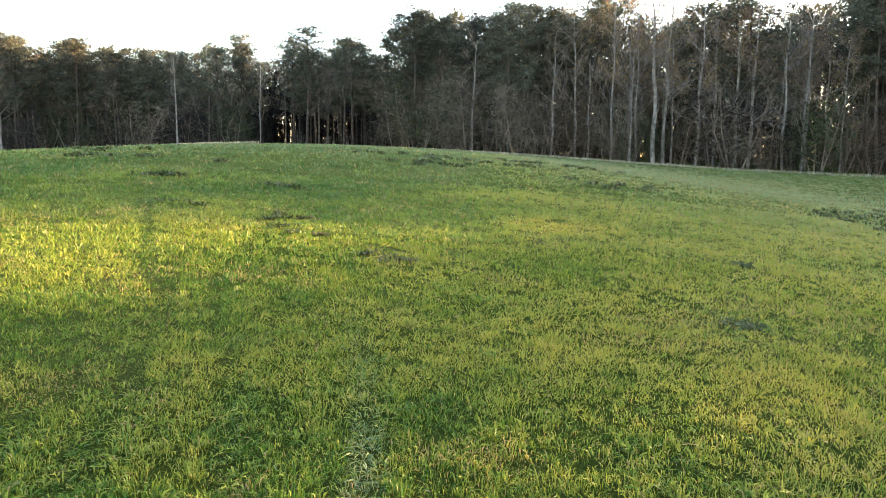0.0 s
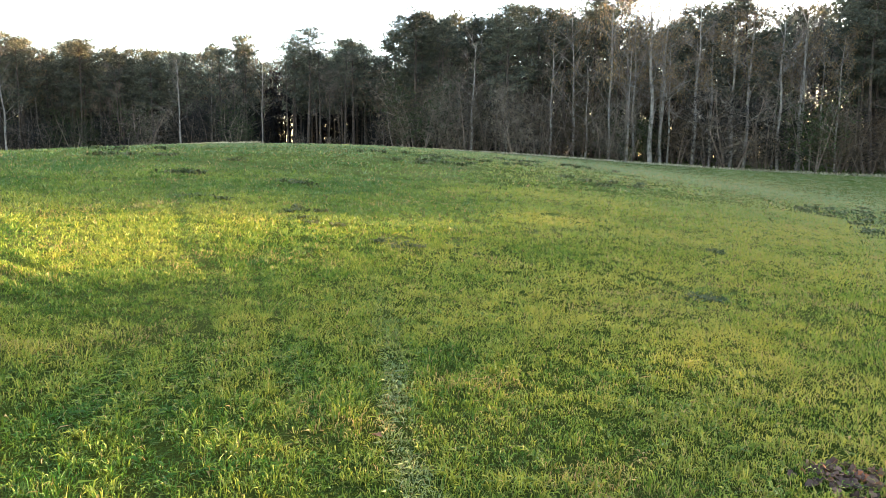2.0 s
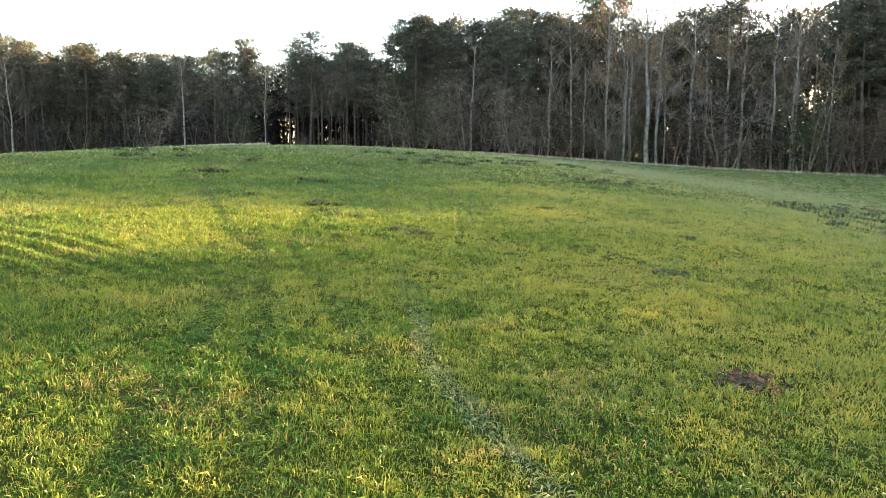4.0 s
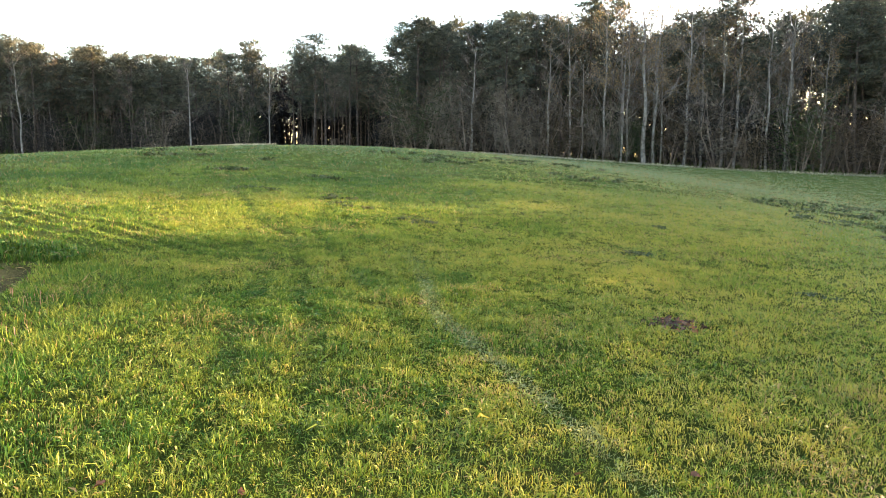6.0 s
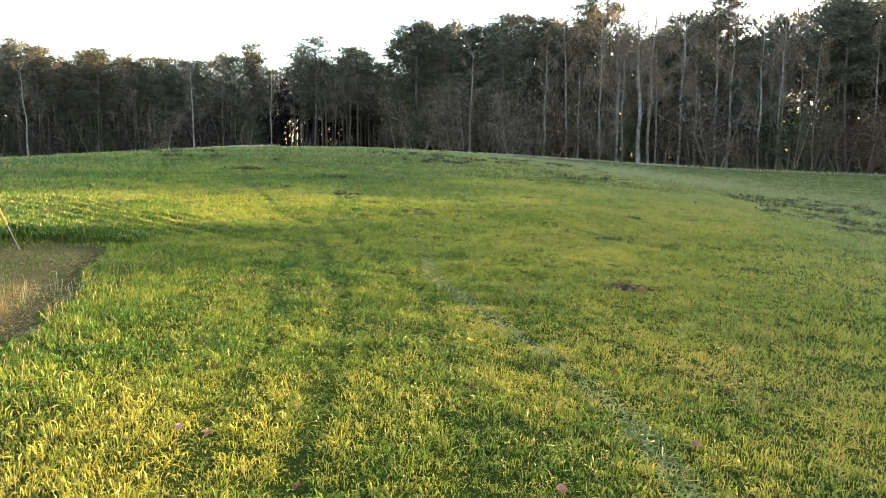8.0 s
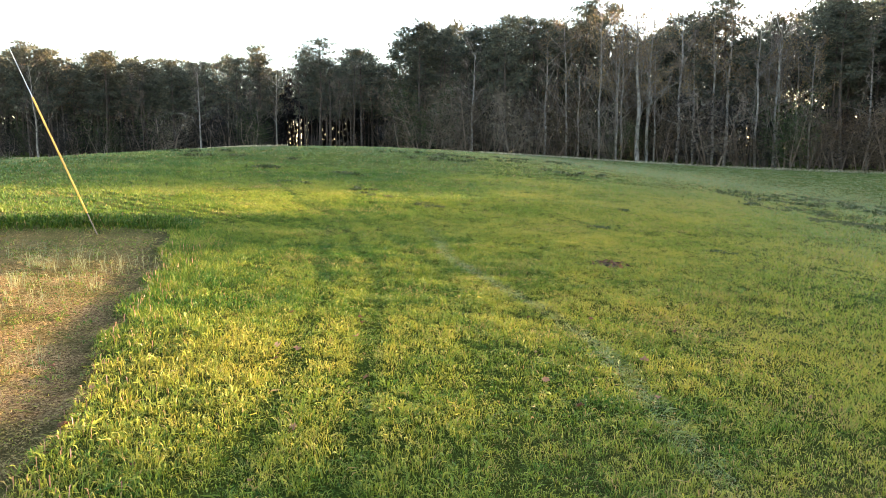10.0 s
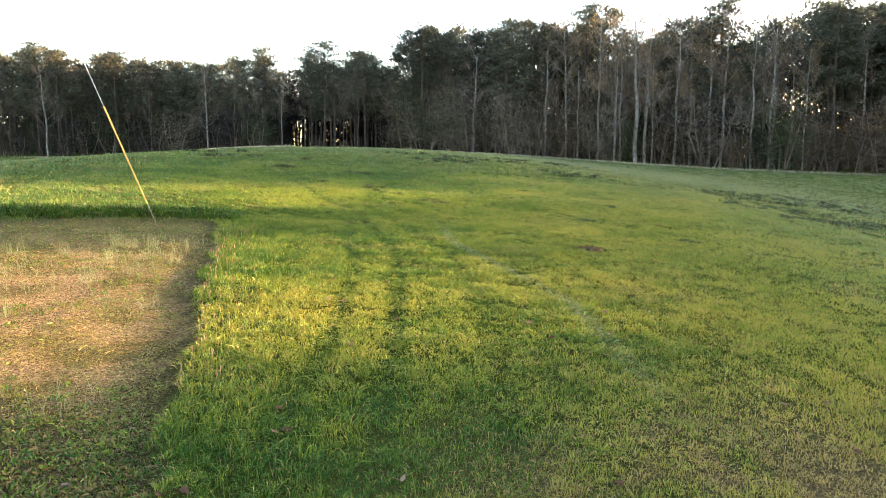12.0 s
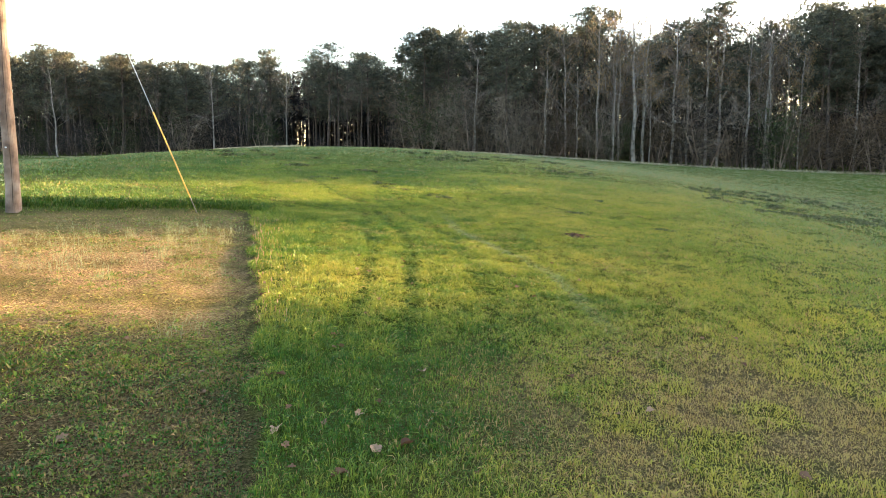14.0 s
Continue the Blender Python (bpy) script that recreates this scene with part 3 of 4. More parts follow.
def bare_tree(seed, high, leaves, bark=None):
    """A slim leafless hardwood with pale bark and fine twigs; leaves: share of withered leaves kept."""
    rng = np.random.default_rng(seed)
    root = new("bare_tree")
    lean = rng.normal(0, 0.5, 2)
    hs = np.linspace(-0.4, high * 0.9, 10)
    spine = np.stack([lean[0] * (hs / high) ** 2 + 0.12 * np.sin(hs * 0.7 + seed), lean[1] * (hs / high) ** 2, hs], 1)
    s, wood, tw = Soup(), Soup(), Soup()
    s.tube(spine, np.interp(hs, (0, high), (0.18, 0.035)), 7)
    tips = []
    n = 13
    for k in range(n):
        h = high * (0.25 + 0.64 * (k / n))
        at = np.array([np.interp(h, hs, spine[:, 0]), np.interp(h, hs, spine[:, 1]), h])
        a = k * 2.4 + rng.normal(0, 0.5)
        up = rng.uniform(0.5, 1.4)
        ln = high * rng.uniform(0.10, 0.22) * (1.15 - 0.5 * k / n)
        branch(rng, wood, tips, at, np.array([math.cos(a), math.sin(a), up]), ln, 0.05, 1, 0.55)
    s.v, s.f = s.v + wood.v, s.f + [f + s.n for f in wood.f]
    part("trunk", s.mesh("trunk", [bark or MAT_PALE_BARK], True), root)
    tw.slivers(rng, tips, 6, 0.10, 1.0, 0.028, 0.7)
    crown = part("crown", tw.mesh("crown", [MAT_TWIG]), root)
    if leaves:
        lf = Soup()
        keep = [t for t in tips if t[2] > high * 0.45 and rng.uniform() < leaves]
        lf.slivers(rng, keep, 9, 0.5, 0.24, 0.13, 0.0)
        part("foliage", lf.mesh("foliage", [MAT_TAN]), crown, "thin withered tan leaves")
        label = "slim pale-barked tree keeping thin withered tan leaves"
    else:
        label = "slim leafless tree with dark bark and fine twigs" if bark else "slim leafless tree with pale bark and fine twigs"
    return tagged(root, label, "tree", "wood at the field's edge")


def thicket(seed, high, mat, label):
    """A low understorey tree: several stems and a ragged leafy or twiggy mass down to the ground."""
    rng = np.random.default_rng(seed)
    root = new("understorey_tree")
    wood, lf = Soup(), Soup()
    centres = []
    for k in range(4):
        a = rng.uniform(0, 6.28)
        at, d = np.array([math.cos(a) * 0.4, math.sin(a) * 0.4, -0.3]), np.array([math.cos(a) * 0.3, math.sin(a) * 0.3, 1.0])
        pts = [at, at + d * high * 0.4 + rng.normal(0, 0.2, 3), at + d * high * 0.85 + rng.normal(0, 0.4, 3)]
        wood.tube(pts, [0.06, 0.04, 0.012], 4)
        for q in rng.uniform(0.08, 1.0, 18):
            p = pts[0] + (pts[2] - pts[0]) * q
            b = rng.uniform(0, 6.28)
            ln = high * 0.32 * math.sin(math.pi * min(0.9, q * 0.75 + 0.2)) * rng.uniform(0.3, 1.1)
            e = p + np.array([math.cos(b) * ln, math.sin(b) * ln, ln * 0.35])
            wood.tube([p, e], [0.02, 0.006], 3)
            centres += [e, p + (e - p) * 0.6]
    lf.slivers(rng, centres, 5, 0.40, 0.9, 0.026, 0.35)
    lf.slivers(rng, centres, 3, 0.45, 0.24, 0.10, 0.1)
    part("trunk", wood.mesh("trunk", [MAT_TWIG]), root)
    part("crown", lf.mesh("crown", [mat]), root)
    return tagged(root, label, "tree", "undergrowth of the wood")


TOPS_X = (-120, -79, -66, -58, -50, -41, -33, -26, -16, -10.5, -8, 0, 12, 18, 26, 32, 40, 44.5, 50, 60, 75, 120)
TOPS_H = (20, 20, 17.8, 18.2, 16.5, 17.8, 19, 18, 17.5, 14, 20.3, 21.3, 23, 23.5, 26, 20, 25.3, 19, 22.5, 25.5, 26.5, 27)


def wood_top(x):
    return float(np.interp(x, TOPS_X, TOPS_H))


def edge_y(x):
    return float(np.interp(x, (-120, -60, -14, -7, 20, 45, 70), (124, 119, 114, 107, 104, 101, 98)))


PINES = [pine(100 + k, 20.0) for k in range(6)]
ROUGH_PINES = [pine(150 + k, 20.0, True) for k in range(3)]
BARES = [bare_tree(200 + k, 20.0, 0.0) for k in range(4)]
DARK_BARES = [bare_tree(250 + k, 20.0, 0.0, MAT_PINE_BARK) for k in range(2)]
TANS = [bare_tree(300 + k, 20.0, 0.8) for k in range(3)]
SCRUBS = [thicket(400 + k, 6.0, MAT_SHADED_BRUSH, "ragged understorey tree at the wood's edge, coloured dark for shade") for k in range(4)]
RUSSETS = [thicket(430 + k, 6.0, MAT_RUSSET, "russet-brown leafy shrub at the wood's edge") for k in range(3)]
PALE_SCRUBS = [thicket(450 + k, 6.0, MAT_PALE_TWIG, "pale twiggy leafless shrub at the wood's edge") for k in range(3)]
GREENS = [thicket(500 + k, 6.0, MAT_EVERGREEN, "small dark evergreen in the wood's undergrowth") for k in range(2)]
used = set()


def plant(kind, x, y, high, turn, wide=1.0):
    """The first of a kind is moved into place, the later ones are copies."""
    k = high / (6.0 if kind.name.startswith("under") else 20.0)
    z = float(land(x, y))
    if kind.name not in used:
        used.add(kind.name)
        ob = kind
    else:
        ob = copy_thing(kind, Matrix())
    ob.location, ob.rotation_euler, ob.scale = (x, y, z), (0, 0, turn), (k * wide, k * wide, k)


def wood():
    rng = np.random.default_rng(77)
    # trees that stand out along the edge
    for x, y, h, kind in ((-41, 113, 15, BARES[0]), (-70, 117, 17, BARES[1]), (24.4, 102.5, 17, BARES[2]), (27.6, 102.5, 24, BARES[1]),
                          (29.2, 103.5, 24.5, TANS[1]), (33.5, 102.5, 23, BARES[3]), (38.6, 102.5, 24, TANS[2]), (40.4, 102, 24.5, TANS[0]),
                          (44.6, 101.5, 22, BARES[0]), (47.5, 102, 23, BARES[1]), (-20, 115, 16, DARK_BARES[0]), (-16, 114, 15, DARK_BARES[1]),
                          (3, 106, 17, BARES[1]), (14, 104, 18, BARES[3]), (19, 104, 15, BARES[0]), (-52, 117, 14, DARK_BARES[0])):
        plant(kind, x, y, h, rng.uniform(0, 6.28), 1.7 if x == 27.6 else 1.15)
    for row in range(6):
        x = -96.0 + rng.uniform(0, 2)
        while x < 84:
            y = edge_y(x) + 1.5 + row * 5.0 + rng.normal(0, 1.2)
            h = wood_top(x) * rng.uniform(0.82, 1.02)
            pick = rng.uniform()
            if x > 18 and row < 2:
                kind = PINES if pick < 0.40 else TANS if pick < (0.88 if x < 44 else 0.6) else BARES
            else:
                share = 0.62 if row == 0 else 0.88
                kind = (PINES if row < 2 else ROUGH_PINES) if pick < share else TANS if pick < share + 0.06 else DARK_BARES
                h *= 0.80 if row == 0 and pick > share + 0.06 else 1.0
            slot = -26.5 - 0.19 * (y - 114)
            if abs(x - slot) > 3.2 or row < 1 or (row < 3 and rng.uniform() < 0.5):
                full = 1.25 if kind is PINES else 1.0
                plant(kind[int(rng.integers(len(kind)))], x, y, h, rng.uniform(0, 6.28), full * rng.uniform(0.85, 1.15))
            x += rng.uniform(3.2, 5.6)
    # undergrowth
    for row in range(3):
        x = -94.0 + rng.uniform(0, 2)
        while x < 84:
            y = edge_y(x) - 0.5 + row * 6.0 + rng.normal(0, 0.8)
            thin = -33 < x < -17
            tall = (rng.uniform(6, 13) if x > -8 else rng.uniform(3.5, 9)) * (0.45 if thin else 1)
            pick = rng.uniform()
            if x > -8 and row < 2:
                kind = GREENS if pick < 0.10 else RUSSETS if pick < (0.40 if x < 40 else 0.62) else PALE_SCRUBS if pick < 0.80 else SCRUBS
            else:
                kind = GREENS if pick < 0.12 else PALE_SCRUBS if pick < 0.22 else SCRUBS
            plant(kind[int(rng.integers(len(kind)))], x, y, tall, rng.uniform(0, 6.28), rng.uniform(0.9, 1.4))
            x += rng.uniform(2.6, 4.6) * (1.8 if thin else 1)


def shade_wood():
    """Unseen trees added right of the field to shade it, lower in two places where the low sun comes over."""
    rng = np.random.default_rng(88)

    def stand(u, row, gap, wide=1.05):
        s = 112 + row * 4.5 + rng.normal(0, 0.8) + 0.0016 * u * u
        x, y = 0.866 * s + 0.5 * u, 0.5 * s - 0.866 * u
        lit = 3.2 if u > -6 else 2.8
        top = (s - lit + 3.0) * math.tan(radians(SUN_EL)) - float(land(x, y))
        h = top + rng.uniform(-1.2, -0.5) if gap else max(top + rng.uniform(3, 7), 22)
        plant(ROUGH_PINES[int(rng.integers(3))], x, y, h, rng.uniform(0, 6.28), wide * rng.uniform(0.92, 1.1))

    for row in range(3):
        for u in np.arange(-17.4, -75, -2.8):
            stand(float(u) - rng.uniform(0, 0.8), row, False)
        for u in (-14.6, -12.4, -10.2, -8.4, -2.8, -0.6, 1.6, 3.6):
            stand(u + rng.uniform(-0.4, 0.4), row, True)
        stand(-5.9, row, False, 0.62)
        for u in np.arange(7.2, 60, 2.7):
            stand(float(u) + rng.uniform(0, 0.6), row, False)
    # unseen understorey added to stop sun passing beneath the crowns
    for row in range(3):
        u = -72.0
        while u < (45 if row == 0 else -22):
            s = 109 + row * 5 + rng.normal(0, 1.0) + 0.0016 * u * u
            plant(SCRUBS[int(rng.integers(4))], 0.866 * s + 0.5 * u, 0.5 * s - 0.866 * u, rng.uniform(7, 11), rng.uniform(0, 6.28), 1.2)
            u += rng.uniform(2.5, 4.5)


def far_wood():
    """The depth of the wood: too far in to tell one tree from the next."""
    rng = np.random.default_rng(99)
    s = Soup()
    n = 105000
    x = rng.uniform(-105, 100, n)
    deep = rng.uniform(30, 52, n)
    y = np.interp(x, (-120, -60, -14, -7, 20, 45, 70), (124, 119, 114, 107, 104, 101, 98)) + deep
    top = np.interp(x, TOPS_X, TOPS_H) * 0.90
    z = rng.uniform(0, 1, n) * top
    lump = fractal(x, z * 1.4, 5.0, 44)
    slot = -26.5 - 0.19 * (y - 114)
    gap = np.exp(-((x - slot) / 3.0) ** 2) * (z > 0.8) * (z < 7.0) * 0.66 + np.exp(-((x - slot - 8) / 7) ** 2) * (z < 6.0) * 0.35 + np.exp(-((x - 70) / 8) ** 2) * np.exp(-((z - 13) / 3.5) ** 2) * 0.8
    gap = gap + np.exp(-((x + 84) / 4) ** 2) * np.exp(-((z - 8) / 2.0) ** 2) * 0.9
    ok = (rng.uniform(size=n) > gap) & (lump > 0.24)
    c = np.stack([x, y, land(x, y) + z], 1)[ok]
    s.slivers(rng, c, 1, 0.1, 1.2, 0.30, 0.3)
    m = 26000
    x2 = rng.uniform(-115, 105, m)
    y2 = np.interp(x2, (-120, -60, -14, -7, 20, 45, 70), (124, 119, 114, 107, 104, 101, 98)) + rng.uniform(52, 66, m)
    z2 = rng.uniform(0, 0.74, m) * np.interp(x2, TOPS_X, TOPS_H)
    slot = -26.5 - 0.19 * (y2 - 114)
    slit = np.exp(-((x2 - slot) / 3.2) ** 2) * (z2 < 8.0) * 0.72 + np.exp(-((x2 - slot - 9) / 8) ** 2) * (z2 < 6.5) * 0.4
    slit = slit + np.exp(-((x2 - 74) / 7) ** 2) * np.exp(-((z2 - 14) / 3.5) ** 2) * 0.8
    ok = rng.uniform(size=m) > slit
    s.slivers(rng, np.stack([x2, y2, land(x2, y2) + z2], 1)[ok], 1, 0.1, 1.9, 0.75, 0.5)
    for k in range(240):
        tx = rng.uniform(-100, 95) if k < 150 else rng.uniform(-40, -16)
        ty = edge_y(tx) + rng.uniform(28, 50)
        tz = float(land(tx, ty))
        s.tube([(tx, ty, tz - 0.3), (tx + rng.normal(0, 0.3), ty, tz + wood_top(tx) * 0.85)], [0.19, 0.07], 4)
    # this material's dark colour stands for shade far in among the trunks
    tagged(new("far_wood", s.mesh("far_wood", [MAT_SHADED_BRUSH])), "dim depth of the wood with trunks and branches", "wood", kind="stuff")


wood()
shade_wood()
far_wood()

# ---- small growth and fallen leaves ----


def blades_at(name, label, category, x, y, high, wide, lean, tone, dead, seed, mat=None):
    """Arching three-triangle blades at given roots, as one growth."""
    rng = np.random.default_rng(seed)
    m = len(x)
    az = rng.uniform(0, 2 * math.pi, m)
    reach = lean * (0.4 + 0.9 * rng.uniform(size=m))
    out = np.stack([np.cos(az), np.sin(az)], 1) * reach[:, None]
    base = np.stack([x, y, land(x, y) - 0.005], 1)
    side = np.stack([-np.sin(az), np.cos(az), rng.normal(0, 0.3, m)], 1) * (wide / 2)[:, None]
    fall = 1 / np.sqrt(1 + reach ** 2)
    mid = base + np.concatenate([out * (high * 0.42)[:, None], (high * (0.3 + 0.4 * fall))[:, None]], 1)
    tip = base + np.concatenate([out * high[:, None], (high * fall * 0.75)[:, None]], 1)
    v = np.stack([base - side * 0.5, base + side * 0.5, mid - side, mid + side, tip], 1).reshape(-1, 3)
    k = np.arange(m)[:, None] * 5
    f = np.concatenate([k + (0, 1, 3), k + (0, 3, 2), k + (2, 3, 4)])
    me = mesh_np(name, v, f, [mat or MAT_GRASS], {"tone": np.repeat(tone, 5), "dead": np.repeat(dead, 5)})
    return tagged(new(name, me), label, category, kind="stuff")


def scatter(rng, spots, spread=1.0):
    """Roots gathered in oval spots of (x, y, half width, half depth, count)."""
    xs, ys = [], []
    for x, y, a, b, n in spots:
        r, t = np.sqrt(rng.uniform(size=n)) ** spread, rng.uniform(0, 2 * math.pi, n)
        xs.append(x + a * r * np.cos(t))
        ys.append(y + b * r * np.sin(t))
    return np.concatenate(xs), np.concatenate(ys)


def coarse_grass():
    """Rosettes of broad blades among the finer grass."""
    rng = np.random.default_rng(21)
    x, y = rng.uniform(-5, 6, 5200), rng.uniform(-11, 9, 5200)
    ok = (fractal(x, y, 1.6, 83) > 0.62) & (soil_mask(x, y) < 0.3)
    px, py = scatter(rng, ((0.9, 2.2, 0.55, 0.5, 45), (1.5, 1.2, 0.7, 0.4, 40), (0.2, 2.9, 0.4, 0.3, 18), (-1.0, -9.0, 0.8, 0.8, 40)))
    x, y = np.concatenate([x[ok], px]), np.concatenate([y[ok], py])
    i = np.repeat(np.arange(len(x)), 7)
    m = len(i)
    blades_at("coarse_grass", "rosettes of broad-bladed coarse green grass", "grass", x[i] + rng.normal(0, 0.008, m), y[i] + rng.normal(0, 0.008, m),
              rng.uniform(0.05, 0.105, m), rng.uniform(0.006, 0.011, m), np.full(m, 1.1),
              np.clip(rng.normal(0.28, 0.15, m) + 0.2 * lattice(x, y, 4)[i], 0, 1), (rng.uniform(size=m) < 0.04) * 0.7, 22)


def wispy_grass():
    """Thin pale stalks that stand up from the soil."""
    rng = np.random.default_rng(23)
    spots = ((-6.4, -3.6, 0.6, 0.4, 120), (-6.9, -1.6, 0.8, 0.5, 90), (-5.4, -4.2, 0.16, 0.12, 50), (-5.6, -0.4, 0.7, 0.5, 80),
             (-5.9, -2.6, 1.1, 0.6, 130), (-4.8, 0.7, 0.5, 0.5, 70), (-7.4, -2.5, 1.2, 0.7, 130), (-8.4, -1.2, 1.2, 0.8, 110),
             (-6.3, 1.3, 0.9, 0.5, 90), (-4.2, -3.6, 0.5, 0.4, 40), (-3.4, -6.6, 0.3, 0.3, 40), (-5.2, -1.5, 0.6, 0.5, 70),
             (-7.28, -0.6, 0.16, 0.14, 40), (-6.65, -0.27, 0.14, 0.12, 45), (-5.92, 0.49, 0.13, 0.11, 45), (-5.57, 0.6, 0.15, 0.12, 40),
             (-5.76, -0.6, 0.15, 0.13, 45), (-5.24, -2.35, 0.14, 0.12, 40), (-4.7, -0.69, 0.12, 0.12, 25), (-6.2, 0.6, 0.12, 0.1, 50), (-7.8, 0.4, 0.8, 0.5, 60))
    x, y = scatter(rng, [(*p[:4], int(p[4] * 1.4)) for p in spots])
    m = len(x)
    straw = leafy("wispy_straw", lambda nt: ramp(nt, noise_at(nt, 0.3), ((0.3, (0.15, 0.165, 0.085)), (0.7, (0.28, 0.275, 0.155)))), 0.4, 0.2)
    blades_at("wispy_grass", "thin pale dry grass stalks standing on bare soil", "grass", x, y, 0.06 + 0.28 * rng.uniform(size=m) ** 1.4, rng.uniform(0.003, 0.0055, m),
              np.full(m, 0.7), np.zeros(m), np.zeros(m), 24, straw)


def bank_weeds():
    """Leafy clover and weeds along the bank and the rim of the soil."""
    rng = np.random.default_rng(25)
    x = rng.uniform(-13, -5.2, 2600)
    y = back_edge(x) + rng.uniform(0.05, 0.75, 2600)
    t = rng.uniform(-7.0, 3.6, 1700)
    x2, y2 = -4.36 - 0.266 * t + rng.uniform(0.1, 0.9, 1700) ** 1.3, t
    ok = fractal(x2, y2, 1.0, 47) > 0.52
    x, y = np.concatenate([x, x2[ok]]), np.concatenate([y, y2[ok]])
    i = np.repeat(np.arange(len(x)), 4)
    m = len(i)
    blades_at("bank_weeds", "lush dark green weeds along the edge of the soil", "weeds", x[i], y[i], rng.uniform(0.07, 0.18, m) * np.where(x[i] > -5.2, 0.45, 1.0) * (0.5 + lattice(x, y, 9)[i]),
              rng.uniform(0.010, 0.020, m) * np.where(x[i] > -5.2, 0.6, 1.0),
              np.full(m, 0.7), np.clip(rng.normal(0.16, 0.16, m), 0, 1), (rng.uniform(size=m) < 0.05) * 0.8, 26)


def seed_stalks():
    rng = np.random.default_rng(27)
    m = 220
    y = rng.uniform(-6.2, 2.5, m)
    x = -4.36 - 0.266 * y + np.abs(rng.normal(0, 0.28, m))
    dock = leafy("seed_heads", lambda nt: ramp(nt, noise_at(nt, 0.1), ((0.3, (0.20, 0.09, 0.06)), (0.7, (0.42, 0.25, 0.17)))), 0.2)
    blades_at("seed_stalks", "pinkish dry seed heads above the soil's rim", "weeds", x, y, rng.uniform(0.07, 0.16, m), rng.uniform(0.005, 0.010, m),
              np.full(m, 0.3), np.zeros(m), np.zeros(m), 28, dock)


def dark_weeds():
    """Low brown-green patches of broad-leaved weeds."""
    rng = np.random.default_rng(29)
    spots = ((13.5, 22.0, 3.0, 4.0, 16), (17.5, 25.0, 4.0, 5.0, 18), (23.0, 31.0, 5.0, 6.0, 16), (13.2, 14.0, 2.4, 0.9, 42), (16.4, 15.0, 2.4, 1.0, 46), (19.0, 17.0, 2.0, 1.4, 24),
             (12.5, 17.5, 2.2, 1.2, 14), (-1.1, 29.6, 1.6, 1.2, 8), (-2.2, 34.7, 2.4, 1.6, 9), (1.5, 32.0, 2.2, 2.0, 9), (5.5, 38.0, 3.5, 2.0, 12),
             (-4.3, 18.8, 0.6, 0.6, 4), (-7.2, 19.9, 1.0, 0.7, 5), (-3.2, 14.4, 0.5, 0.8, 5), (-0.95, 11.05, 0.40, 0.45, 7),
             (-2.4, 12.9, 0.6, 0.5, 3), (-5.6, 15.2, 0.8, 0.7, 3), (4.8, 11.8, 0.25, 0.2, 3), (3.2, 8.0, 0.3, 0.3, 3), (5.0, 5.2, 0.4, 0.3, 3),
             (-10.0, 25.0, 2.5, 1.2, 6), (-14.0, 30.0, 2.5, 1.6, 6), (6.0, 26.0, 2.4, 1.6, 6))
    x, y = scatter(rng, spots, 1.2)
    i = np.repeat(np.arange(len(x)), 26)
    m = len(i)
    far = np.clip(y[i] / 14, 0.8, 1.6)
    size = (0.5 + lattice(x, y, 3))[i]
    x, y = x[i] + rng.normal(0, 0.10, m) * far * size, y[i] + rng.normal(0, 0.07, m) * far * size
    dark = leafy("weed_leaves", lambda nt: ramp(nt, noise_at(nt, 0.35), ((0.3, (0.032, 0.050, 0.016)), (0.5, (0.058, 0.072, 0.026)), (0.7, (0.12, 0.10, 0.055)))), 0.2)
    blades_at("broad_leaved_weeds", "low dark patches of broad-leaved brownish weeds", "weeds", x, y,
              rng.uniform(0.06, 0.15, m) * far, rng.uniform(0.03, 0.055, m) * far, np.full(m, 1.2), np.zeros(m), np.zeros(m), 30, dark)


def thatch():
    """Dead blades and crumbs of stalk lying flat between the living grass."""
    rng = np.random.default_rng(37)
    n = 34000
    x, y = rng.uniform(-6.5, 5.5, n), rng.uniform(-10.8, -2.5, n)
    burnt = ease(fractal(x, y, 0.8, 72), 0.36, 0.52) * np.exp(-((x - 2.0) / 2.6) ** 2 - ((y + 8.2) / 2.2) ** 2)
    ok = rng.uniform(size=n) < 0.12 + 0.88 * np.maximum(soil_mask(x, y), burnt)
    x, y = x[ok], y[ok]
    fx, fy = rng.uniform(-11, -3.2, 9000), rng.uniform(-7.5, 3.5, 9000)
    ok = (soil_mask(fx, fy) > 0.6) & (fractal(fx, fy, 0.7, 55) > 0.40)
    x, y, far = np.concatenate([x, fx[ok]]), np.concatenate([y, fy[ok]]), np.concatenate([np.ones(len(x)), np.full(ok.sum(), 2.0)])
    m = len(x)
    straw = leafy("dead_thatch", lambda nt: ramp(nt, noise_at(nt, 0.04, 5, 0.7), ((0.34, (0.030, 0.017, 0.010)), (0.5, (0.125, 0.076, 0.036)), (0.66, (0.29, 0.19, 0.10)))), 0.1, 0.1)
    blades_at("thatch", "brown dead grass lying flat on the soil", "dead grass", x, y, rng.uniform(0.007, 0.017, m) * far, rng.uniform(0.003, 0.007, m) * far,
              np.full(m, 3.0), np.zeros(m), np.zeros(m), 38, straw)


